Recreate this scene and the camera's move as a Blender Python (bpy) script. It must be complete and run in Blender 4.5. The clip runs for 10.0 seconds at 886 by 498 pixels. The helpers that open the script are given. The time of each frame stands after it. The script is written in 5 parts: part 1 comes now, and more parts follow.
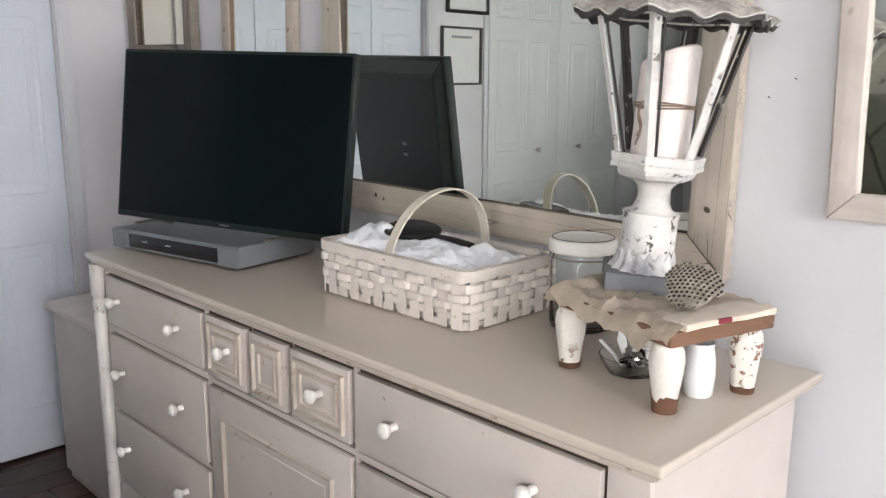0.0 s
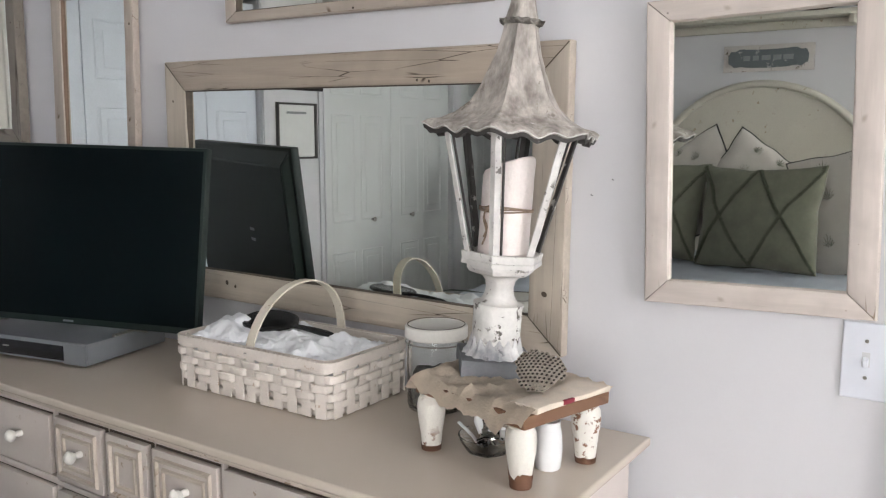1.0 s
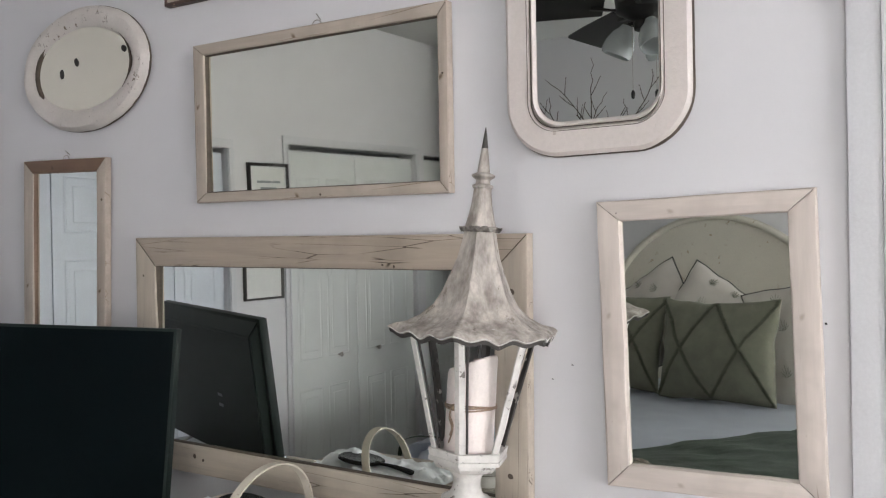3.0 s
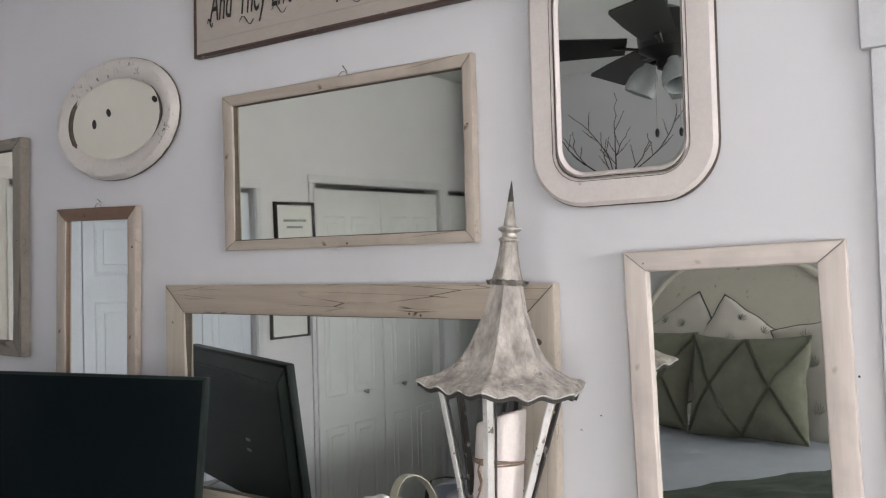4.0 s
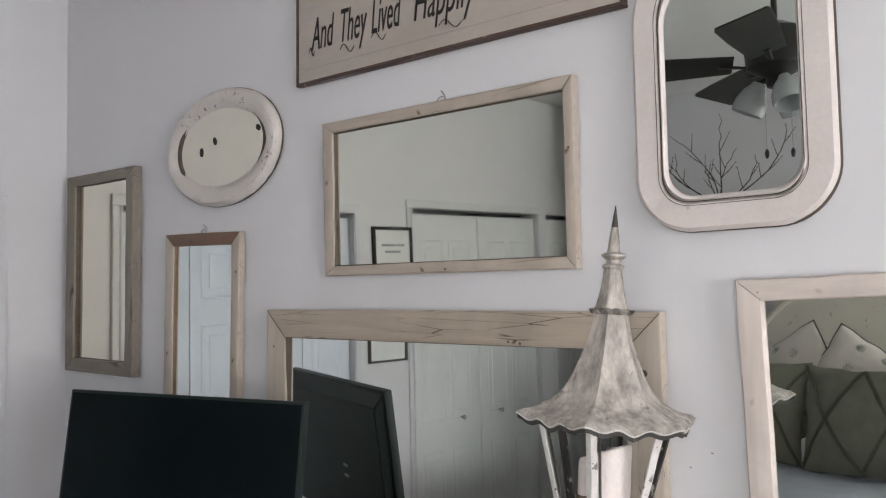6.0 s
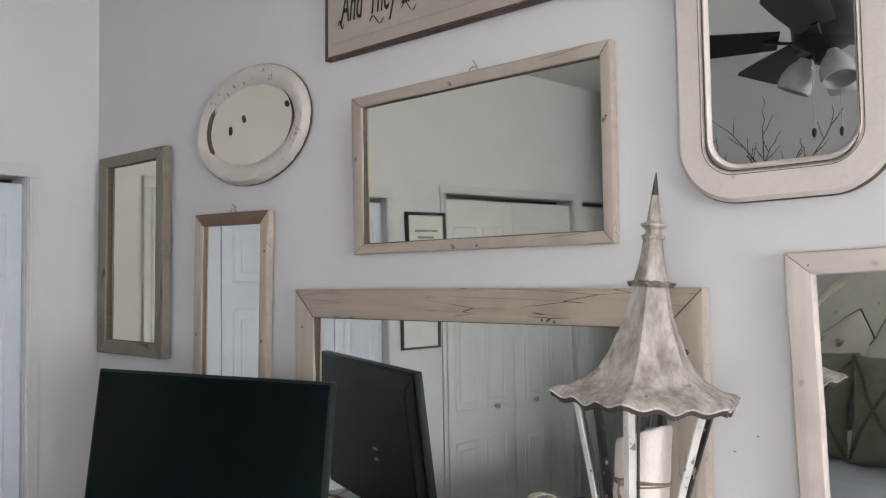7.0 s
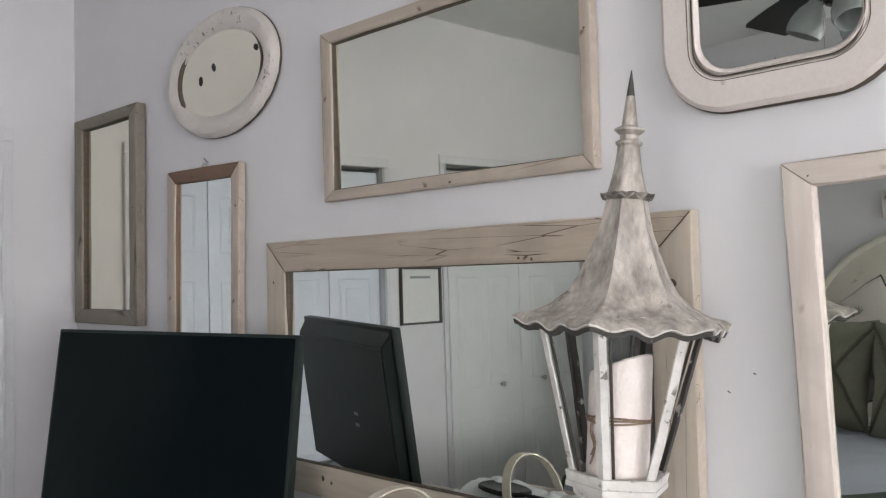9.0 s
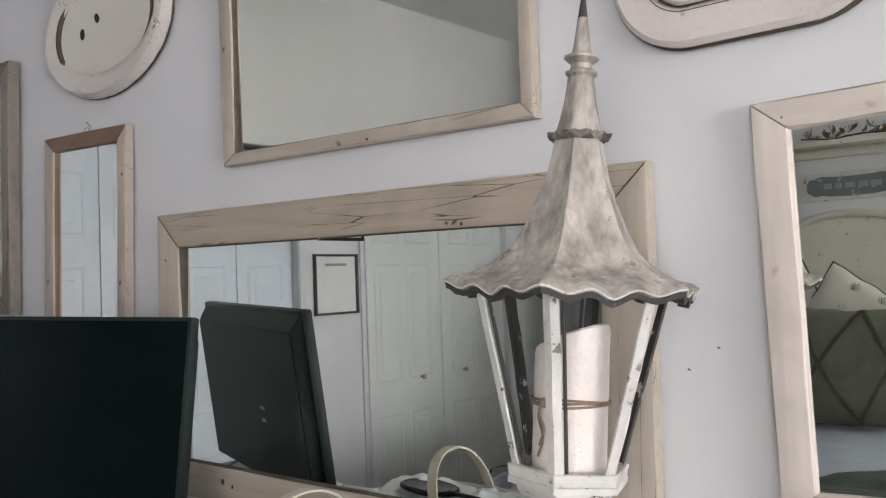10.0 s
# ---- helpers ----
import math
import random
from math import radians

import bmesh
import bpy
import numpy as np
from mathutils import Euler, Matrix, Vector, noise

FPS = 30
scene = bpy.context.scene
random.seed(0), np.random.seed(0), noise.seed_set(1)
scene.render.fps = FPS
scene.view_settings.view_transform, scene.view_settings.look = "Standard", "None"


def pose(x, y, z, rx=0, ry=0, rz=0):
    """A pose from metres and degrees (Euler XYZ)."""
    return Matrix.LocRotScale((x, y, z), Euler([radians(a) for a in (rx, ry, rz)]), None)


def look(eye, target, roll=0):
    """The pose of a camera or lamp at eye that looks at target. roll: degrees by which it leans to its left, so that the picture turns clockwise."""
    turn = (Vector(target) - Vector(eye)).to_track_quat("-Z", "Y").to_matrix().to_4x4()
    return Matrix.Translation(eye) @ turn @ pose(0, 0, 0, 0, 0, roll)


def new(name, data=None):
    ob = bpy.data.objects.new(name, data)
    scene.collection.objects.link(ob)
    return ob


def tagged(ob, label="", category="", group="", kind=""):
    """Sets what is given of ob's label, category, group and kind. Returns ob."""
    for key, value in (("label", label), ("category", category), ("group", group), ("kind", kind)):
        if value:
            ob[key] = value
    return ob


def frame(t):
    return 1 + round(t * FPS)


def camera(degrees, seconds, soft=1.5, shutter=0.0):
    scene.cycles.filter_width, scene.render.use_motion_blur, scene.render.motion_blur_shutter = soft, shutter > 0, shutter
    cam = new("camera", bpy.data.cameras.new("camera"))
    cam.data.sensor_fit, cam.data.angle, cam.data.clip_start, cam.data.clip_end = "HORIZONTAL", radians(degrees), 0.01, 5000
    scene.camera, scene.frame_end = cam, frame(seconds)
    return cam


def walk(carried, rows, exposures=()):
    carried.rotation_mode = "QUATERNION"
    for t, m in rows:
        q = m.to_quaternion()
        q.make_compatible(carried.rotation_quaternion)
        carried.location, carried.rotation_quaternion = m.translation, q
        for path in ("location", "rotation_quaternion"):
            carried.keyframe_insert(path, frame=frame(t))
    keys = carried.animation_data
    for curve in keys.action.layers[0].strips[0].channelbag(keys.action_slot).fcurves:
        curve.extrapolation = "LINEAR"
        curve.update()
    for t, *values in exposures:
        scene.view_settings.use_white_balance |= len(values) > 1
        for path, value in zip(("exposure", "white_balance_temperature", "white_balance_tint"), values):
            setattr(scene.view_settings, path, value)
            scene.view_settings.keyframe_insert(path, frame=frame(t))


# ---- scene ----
cam = camera(56.0, 10.0, 1.2)
PATH = [
    (0, (0.038, 0.091, 1.353), (1.408, 1.491, 0.949), 0.2),
    (0.5, (-0.018, 0.075, 1.369), (1.516, 1.314, 1.035), 0.5),
    (1, (-0.06, 0.072, 1.433), (1.585, 1.176, 1.164), -0.0),
    (1.5, (-0.063, 0.065, 1.485), (1.652, 1.073, 1.277), -0.3),
    (2, (-0.064, 0.053, 1.528), (1.658, 1.058, 1.37), -0.5),
    (2.5, (-0.083, 0.044, 1.564), (1.635, 1.064, 1.484), -0.7),
    (4, (-0.106, 0.043, 1.636), (1.569, 1.134, 1.691), -1.6),
    (4.5, (-0.108, 0.036, 1.649), (1.548, 1.155, 1.72), -1.7),
    (5, (-0.106, 0.038, 1.65), (1.516, 1.204, 1.747), -1.7),
    (5.5, (-0.095, 0.046, 1.647), (1.477, 1.278, 1.76), -1.4),
    (6, (-0.082, 0.067, 1.642), (1.455, 1.341, 1.76), -1.2),
    (7.5, (0.027, 0.108, 1.586), (1.493, 1.465, 1.678), -1.0),
    (8, (0.088, 0.104, 1.563), (1.552, 1.465, 1.648), -1.3),
    (8.5, (0.122, 0.112, 1.528), (1.579, 1.479, 1.611), -1.7),
    (9, (0.153, 0.135, 1.498), (1.603, 1.51, 1.589), -1.7),
    (9.5, (0.222, 0.208, 1.482), (1.738, 1.51, 1.575), -1.9),
    (10, (0.302, 0.277, 1.454), (1.881, 1.502, 1.531), -2.1),
]
walk(cam, [(t, look(eye, target, roll)) for t, eye, target, roll in PATH], [(0.0, 0.24), (0.7, 0.10), (1.5, -0.05), (2.5, -0.10), (6.0, -0.11), (9.0, -0.08), (10.0, -0.07)])

# ---------------------------------------------------------------- world, light
WALL_E, WALL_N, WALL_W, WALL_S, CEIL = 1.40, 3.11, -1.92, -4.60, 2.84
world = bpy.data.worlds.new("sky")
world.use_nodes = True
scene.world = world
sky = world.node_tree.nodes.new("ShaderNodeTexSky")
sky.sky_type, sky.sun_disc = "NISHITA", False
sky.sun_elevation, sky.sun_rotation = radians(42), radians(160)
world.node_tree.links.new(sky.outputs[0], world.node_tree.nodes["Background"].inputs[0])
world.node_tree.nodes["Background"].inputs[1].default_value = 0.12


def window_light(x, y, z, rx, rz, w, h, watts, colour):
    data = bpy.data.lights.new("window_light", "AREA")
    data.shape, data.size, data.size_y, data.energy, data.color = "RECTANGLE", w, h, watts, colour
    ob = new("window_light", data)
    ob.matrix_world = pose(x, y, z, rx, 0, rz)
    return ob


# daylight by the south window; west lamp is added to brighten the dresser front
window_light(-0.75, WALL_S - 0.10, 1.45, 90, 0, 2.0, 1.5, 125, (0.985, 0.98, 1.0))
window_light(WALL_W - 0.10, -0.70, 1.45, 90, -90, 1.6, 1.5, 34, (1.0, 0.985, 0.965))


# ---------------------------------------------------------------- materials
def nodes_of(name):
    m = bpy.data.materials.new(name)
    m.use_nodes = True
    nt = m.node_tree
    return m, nt, nt.nodes["Principled BSDF"]


def node(nt, kind, **vals):
    n = nt.nodes.new(kind)
    for k, v in vals.items():
        n.inputs[k].default_value = v
    return n


def coords(nt, scale=(1, 1, 1)):
    tc = nt.nodes.new("ShaderNodeTexCoord")
    mp = nt.nodes.new("ShaderNodeMapping")
    mp.inputs["Scale"].default_value = scale
    nt.links.new(tc.outputs["Object"], mp.inputs[0])
    return mp.outputs[0]


def ramp(nt, src, lo, hi, c0=(0, 0, 0, 1), c1=(1, 1, 1, 1)):
    r = nt.nodes.new("ShaderNodeValToRGB")
    r.color_ramp.elements[0].position, r.color_ramp.elements[1].position = lo, hi
    r.color_ramp.elements[0].color, r.color_ramp.elements[1].color = c0, c1
    nt.links.new(src, r.inputs[0])
    return r.outputs[0]


def noise_tex(nt, vec, scale, detail=4.0, rough=0.55):
    n = node(nt, "ShaderNodeTexNoise", Scale=scale, Detail=detail, Roughness=rough)
    nt.links.new(vec, n.inputs["Vector"])
    return n.outputs[0]


def mix(nt, fac, a, b):
    m = nt.nodes.new("ShaderNodeMix")
    m.data_type = "RGBA"
    for sock, v in ((m.inputs[0], fac), (m.inputs[6], a), (m.inputs[7], b)):
        if isinstance(v, (tuple, float, int)):
            sock.default_value = (*v, 1) if isinstance(v, tuple) and len(v) == 3 else v
        else:
            nt.links.new(v, sock)
    return m.outputs[2]


def scaled(c, k):
    return tuple(min(1.0, v * k) for v in c)


def bump_to(nt, bsdf, height, strength, distance):
    b = node(nt, "ShaderNodeBump", Strength=strength, Distance=distance)
    nt.links.new(height, b.inputs["Height"])
    nt.links.new(b.outputs[0], bsdf.inputs["Normal"])


def painted(name, base, under=None, chips=0.0, rough=0.5, stretch=(1, 1, 1), dirt=0.12, chip_scale=40, bump=0.25, dirt_colour=None, spec=0.5, stain_scale=4.5, grain=0.045):
    """Paint with a soft stain at one scale, grain at another, and chips that bare what lies under it."""
    m, nt, b = nodes_of(name)
    v = coords(nt, stretch)
    rnd = nt.nodes.new("ShaderNodeObjectInfo")
    add = nt.nodes.new("ShaderNodeVectorMath")
    sc = nt.nodes.new("ShaderNodeVectorMath")
    sc.operation = "SCALE"
    sc.inputs["Scale"].default_value = 7.0
    cmb = nt.nodes.new("ShaderNodeCombineXYZ")
    for i in range(3):
        nt.links.new(rnd.outputs["Random"], cmb.inputs[i])
    nt.links.new(cmb.outputs[0], sc.inputs[0])
    nt.links.new(v, add.inputs[0])
    nt.links.new(sc.outputs[0], add.inputs[1])
    v = add.outputs[0]
    big = ramp(nt, noise_tex(nt, v, stain_scale, 5, 0.6), 0.35, 0.72)
    fine = noise_tex(nt, v, 160, 3, 0.6)
    col = mix(nt, big, scaled(base, 1.0 - dirt) if not dirt_colour else dirt_colour, scaled(base, 1.0 + dirt * 0.3))
    g = ramp(nt, fine, 0.3, 0.7, (1 - grain,) * 3 + (1,), (1 + grain * 0.6,) * 3 + (1,))
    mul = nt.nodes.new("ShaderNodeMix")
    mul.data_type, mul.blend_type = "RGBA", "MULTIPLY"
    mul.inputs[0].default_value = 1.0
    nt.links.new(col, mul.inputs[6])
    nt.links.new(g, mul.inputs[7])
    col = mul.outputs[2]
    height = fine
    if under and chips:
        mask = ramp(nt, noise_tex(nt, v, chip_scale, 6, 0.62), 0.66 - chips, 0.68 - chips)
        gate = ramp(nt, noise_tex(nt, v, chip_scale * 0.22, 3, 0.5), 0.50, 0.60)
        mm = nt.nodes.new("ShaderNodeMath")
        mm.operation = "MULTIPLY"
        nt.links.new(mask, mm.inputs[0])
        nt.links.new(gate, mm.inputs[1])
        col = mix(nt, mm.outputs[0], col, under)
        sub = nt.nodes.new("ShaderNodeMath")
        sub.operation = "SUBTRACT"
        nt.links.new(fine, sub.inputs[0])
        nt.links.new(mm.outputs[0], sub.inputs[1])
        height = sub.outputs[0]
    nt.links.new(col, b.inputs["Base Color"])
    rr = ramp(nt, big, 0, 1, (rough + 0.1,) * 3 + (1,), (rough - 0.05,) * 3 + (1,))
    nt.links.new(rr, b.inputs["Roughness"])
    b.inputs["Specular IOR Level"].default_value = spec
    bump_to(nt, b, height, bump, 0.002)
    return m


def old_wood_paint(name, base, crack=(0.12, 0.09, 0.06), grain=(3, 60, 60), cracks=0.5, knots=0.06, rough=0.55, spec=0.4):
    """Thin paint on old boards, with cracks and grain running along the local x."""
    m, nt, b = nodes_of(name)
    v = coords(nt, grain)
    v1 = coords(nt)
    streak = noise_tex(nt, v, 1.0, 6, 0.65)
    blot = noise_tex(nt, v1, 6.0, 4, 0.6)
    col = mix(nt, ramp(nt, streak, 0.32, 0.68), scaled(base, 0.86), scaled(base, 1.05))
    col = mix(nt, ramp(nt, blot, 0.52, 0.78), col, scaled(base, 0.74))
    vc = coords(nt, (grain[0] * 1.3, grain[1] * 0.8, grain[2] * 0.8))
    wav = node(nt, "ShaderNodeTexVoronoi", Scale=1.0, Randomness=1.0)
    wav.feature = "DISTANCE_TO_EDGE"
    nt.links.new(vc, wav.inputs["Vector"])
    line = ramp(nt, wav.outputs["Distance"], 0.006, 0.024, (1, 1, 1, 1), (0, 0, 0, 1))
    gate = ramp(nt, noise_tex(nt, coords(nt, (5, 18, 18)), 1.0, 2, 0.5), 0.62 - cracks * 0.1, 0.70 - cracks * 0.1)
    mm = nt.nodes.new("ShaderNodeMath")
    mm.operation = "MULTIPLY"
    nt.links.new(line, mm.inputs[0])
    nt.links.new(gate, mm.inputs[1])
    col = mix(nt, mm.outputs[0], col, crack)
    spot = node(nt, "ShaderNodeTexVoronoi", Scale=16.0)
    nt.links.new(v1, spot.inputs["Vector"])
    sp = ramp(nt, spot.outputs["Distance"], knots * 0.6, knots, (1, 1, 1, 1), (0, 0, 0, 1))
    col = mix(nt, sp, col, scaled(crack, 1.2))
    nt.links.new(col, b.inputs["Base Color"])
    b.inputs["Roughness"].default_value = rough
    b.inputs["Specular IOR Level"].default_value = spec
    sub = nt.nodes.new("ShaderNodeMath")
    sub.operation = "SUBTRACT"
    nt.links.new(streak, sub.inputs[0])
    nt.links.new(mm.outputs[0], sub.inputs[1])
    bump_to(nt, b, sub.outputs[0], 0.35, 0.002)
    return m


def plain(name, colour, rough=0.5, metal=0.0, var=0.12, scale=30, bump=0.1, spec=0.5):
    m, nt, b = nodes_of(name)
    v = coords(nt)
    n1 = noise_tex(nt, v, scale, 5, 0.6)
    n2 = noise_tex(nt, v, scale * 9, 2, 0.5)
    col = mix(nt, ramp(nt, n1, 0.3, 0.7), scaled(colour, 1 - var), scaled(colour, 1 + var * 0.5))
    nt.links.new(col, b.inputs["Base Color"])
    b.inputs["Roughness"].default_value, b.inputs["Metallic"].default_value = rough, metal
    b.inputs["Specular IOR Level"].default_value = spec
    bump_to(nt, b, n2, bump, 0.002)
    return m


def cloth(name, colour, weave=600, var=0.12, bump=0.5, wrinkle=9):
    m, nt, b = nodes_of(name)
    v = coords(nt)
    w = node(nt, "ShaderNodeTexWave", Scale=weave / 6.28, Distortion=1.5)
    nt.links.new(v, w.inputs["Vector"])
    n1 = noise_tex(nt, v, wrinkle, 5, 0.6)
    col = mix(nt, ramp(nt, n1, 0.3, 0.7), scaled(colour, 1 - var), scaled(colour, 1 + var * 0.4))
    nt.links.new(col, b.inputs["Base Color"])
    b.inputs["Roughness"].default_value = 0.9
    b.inputs["Specular IOR Level"].default_value = 0.2
    b.inputs["Sheen Weight"].default_value = 0.15
    bump_to(nt, b, noise_tex(nt, v, weave * 0.3, 2, 0.6), bump, 0.002)
    return m


def mirror_glass(name, tint, spots=0.0, haze=0.02, cloudy=0.0):
    """Silvered glass with age: a tint, foxing spots where the silver has gone, and a cloudy veil."""
    m, nt, b = nodes_of(name)
    v = coords(nt)
    col = mix(nt, ramp(nt, noise_tex(nt, v, 3.0, 4, 0.6), 0.35, 0.75), tint, scaled(tint, 0.93))
    if spots:
        mask = ramp(nt, noise_tex(nt, v, 26, 6, 0.7), 0.74 - spots, 0.77 - spots)
        gate = ramp(nt, noise_tex(nt, v, 5, 2, 0.5), 0.56, 0.66)
        mm = nt.nodes.new("ShaderNodeMath")
        mm.operation = "MULTIPLY"
        nt.links.new(mask, mm.inputs[0])
        nt.links.new(gate, mm.inputs[1])
        col = mix(nt, mm.outputs[0], col, (0.16, 0.12, 0.07))
    nt.links.new(col, b.inputs["Base Color"])
    b.inputs["Metallic"].default_value = 1.0
    rr = ramp(nt, noise_tex(nt, v, 7, 5, 0.65), 0.45, 0.8, (haze,) * 3 + (1,), (haze + cloudy,) * 3 + (1,))
    nt.links.new(rr, b.inputs["Roughness"])
    return m


def glass(name, colour=(1, 1, 1), rough=0.02):
    m, nt, b = nodes_of(name)
    b.inputs["Base Color"].default_value = (*colour, 1)
    b.inputs["Transmission Weight"].default_value = 1.0
    b.inputs["Roughness"].default_value = rough
    b.inputs["IOR"].default_value = 1.45
    return m


WALL_PAINT = painted("wall_paint", (0.70, 0.69, 0.71), None, 0, 0.62, dirt=0.03, bump=0.012, stain_scale=1.7, grain=0.008)
CEIL_PAINT = painted("ceiling_paint", (0.80, 0.80, 0.79), None, 0, 0.8, dirt=0.03, bump=0.3)
TRIM_PAINT = painted("trim_paint", (0.67, 0.67, 0.69), None, 0, 0.4, dirt=0.05)
# blue of the daylight on these doors is mixed into the paint
DAYLIT_DOOR_PAINT = painted("daylit_door_paint", (0.66, 0.70, 0.77), None, 0, 0.42, dirt=0.04)
CLOSET_PAINT = painted("closet_door_paint", (0.72, 0.735, 0.725), None, 0, 0.45, dirt=0.05, grain=0.01)
FLOOR_WOOD = old_wood_paint("floor_wood", (0.055, 0.026, 0.016), (0.02, 0.012, 0.01), (3, 50, 50), 0.3, 0.0, 0.35)
DRESSER = painted("dresser_paint", (0.64, 0.57, 0.52), (0.40, 0.31, 0.23), 0.008, 0.36, stretch=(1, 1, 1), dirt=0.07, chip_scale=55, bump=0.03, grain=0.015)
DRESSER_TOP = plain("dresser_top_paint", (0.585, 0.51, 0.43), 0.25, 0.0, 0.03, 2.5, 0.0)
DRESSER_EDGE = painted("worn_moulding_paint", (0.58, 0.50, 0.42), (0.33, 0.245, 0.17), 0.08, 0.4, dirt=0.14, chip_scale=35)
# dark fill for drawer-gap shade; the chest knobs share the colour
SHADE_AND_KNOB_BROWN = plain("gap_shade_and_knob_brown", (0.085, 0.062, 0.046), 0.8)
KNOB = painted("knob_paint", (0.80, 0.77, 0.72), None, 0, 0.35, dirt=0.06)
POST_PAINT = painted("post_paint", (0.74, 0.70, 0.66), (0.40, 0.31, 0.24), 0.03, 0.4, dirt=0.08)
FRAME_CREAM_OLD = old_wood_paint("old_cream_board", (0.54, 0.47, 0.39), (0.09, 0.065, 0.045), (3.0, 70, 70), 0.5, 0.02)
FRAME_TAN = old_wood_paint("tan_painted_board", (0.455, 0.38, 0.31), (0.07, 0.05, 0.035), (3.0, 70, 70), 1.1, 0.02)
FRAME_CREAM = old_wood_paint("cream_painted_board", (0.49, 0.42, 0.355), (0.16, 0.11, 0.07), (2.5, 50, 50), 0.6, 0.02)
FRAME_PINK = old_wood_paint("pale_painted_board", (0.66, 0.585, 0.535), (0.32, 0.25, 0.19), (2.5, 40, 40), 0.1, 0.02, 0.75, 0.25)
FRAME_GREY = old_wood_paint("grey_brown_board", (0.25, 0.215, 0.178), (0.08, 0.06, 0.045), (2.5, 45, 45), 0.5, 0.03)
FRAME_BARE = old_wood_paint("bare_brown_wood", (0.20, 0.12, 0.08), (0.10, 0.06, 0.04), (2.5, 45, 45), 0.4, 0.03)
FRAME_WHITE = painted("chipped_white_frame", (0.66, 0.61, 0.575), (0.17, 0.13, 0.10), 0.07, 0.5, dirt=0.14, chip_scale=60)
PINK_SOFT = painted("blush_white_paint", (0.68, 0.615, 0.585), (0.40, 0.33, 0.28), 0.01, 0.45, dirt=0.05)
EDGE_DARK = plain("dark_worn_edge", (0.10, 0.075, 0.055), 0.7, var=0.4, scale=60)
SILVER = mirror_glass("old_silvered_glass", (0.84, 0.87, 0.83), 0.03, 0.006, 0.02)
SILVER_OLD = mirror_glass("foxed_silvered_glass", (0.82, 0.80, 0.69), 0.08, 0.03, 0.10)
SILVER_DIM = mirror_glass("dim_silvered_glass", (0.83, 0.85, 0.77), 0.02, 0.01, 0.05)
BLACK_GLOSS = plain("black_screen", (0.004, 0.007, 0.008), 0.06, var=0.05, bump=0.0, spec=0.12)
BLACK_SHELL = plain("black_plastic_shell", (0.012, 0.020, 0.018), 0.45, bump=0.05, spec=0.25)
SILVER_PLASTIC = plain("silver_plastic", (0.21, 0.22, 0.24), 0.34, 0.3, 0.04, 20, 0.02)
DARK_PLASTIC = plain("dark_plastic", (0.015, 0.015, 0.018), 0.25)
WICKER = painted("whitewashed_splint", (0.74, 0.67, 0.61), (0.50, 0.39, 0.31), 0.03, 0.6, dirt=0.16, chip_scale=60)
WICKER_HOLD = painted("pale_bent_splint", (0.66, 0.60, 0.50), (0.40, 0.30, 0.22), 0.06, 0.55, dirt=0.1)
TOWEL = cloth("white_towel", (0.86, 0.87, 0.90), 900, 0.04, 0.9)
BLACK_IRON = plain("black_enamel", (0.012, 0.012, 0.013), 0.25)
LAMP_WHITE = painted("chippy_white_metal", (0.73, 0.705, 0.67), (0.12, 0.105, 0.09), 0.085, 0.55, stain_scale=18, dirt=0.22, chip_scale=70, bump=0.4)
LAMP_ROOF = painted("weathered_roof_metal", (0.56, 0.515, 0.47), (0.20, 0.17, 0.145), 0.06, 0.62, stretch=(1, 1, 0.4), dirt=0.45, chip_scale=75, bump=0.45, dirt_colour=(0.25, 0.22, 0.195), stain_scale=38, grain=0.16)
LAMP_COLLAR = painted("rusty_collar_paint", (0.40, 0.37, 0.33), (0.07, 0.06, 0.05), 0.35, 0.65, dirt=0.5, chip_scale=110, bump=0.4, dirt_colour=(0.1, 0.09, 0.08), stain_scale=40)
# dark lantern colour: back struts, beads, tip, and shade under the roof
LAMP_DARK = painted("dark_lantern_metal", (0.06, 0.055, 0.05), (0.5, 0.48, 0.45), 0.05, 0.6, chip_scale=50)
LAMP_FOOT = painted("verdigris_grey_foot", (0.20, 0.205, 0.22), (0.66, 0.66, 0.65), 0.12, 0.6, dirt=0.4, chip_scale=60)
LAMP_FLARE = painted("fluted_foot_paint", (0.66, 0.65, 0.63), (0.17, 0.175, 0.19), 0.12, 0.6, dirt=0.4, chip_scale=60, stain_scale=30, dirt_colour=(0.34, 0.34, 0.36))
WAX = painted("candle_wax", (0.88, 0.79, 0.75), None, 0, 0.5, dirt=0.10, bump=0.5)
TWINE = plain("jute_twine", (0.33, 0.235, 0.17), 0.9, var=0.3, scale=200, bump=0.6)
BURLAP = cloth("tan_burlap", (0.74, 0.63, 0.51), 900, 0.14, 0.45, 30)
BURLAP_PALE = cloth("pale_canvas", (0.72, 0.625, 0.52), 900, 0.12, 0.4, 30)
STOOL_WOOD = old_wood_paint("stool_red_brown_wood", (0.22, 0.115, 0.065), (0.08, 0.04, 0.02), (3, 60, 60), 0.5, 0.02)
STOOL_LEG = painted("chippy_cream_leg", (0.77, 0.735, 0.67), (0.24, 0.12, 0.07), 0.10, 0.5, dirt=0.08, chip_scale=70, bump=0.5)
RUST_BROWN = painted("bare_leg_wood", (0.17, 0.08, 0.045), (0.10, 0.05, 0.03), 0.1, 0.7, dirt=0.3)
NEST = painted("paper_nest", (0.42, 0.37, 0.31), (0.25, 0.2, 0.16), 0.1, 0.9, dirt=0.3)
NEST_DARK = plain("nest_cell_dark", (0.05, 0.04, 0.032), 0.95)
CLEAR = glass("clear_glass", (0.96, 0.98, 0.97))
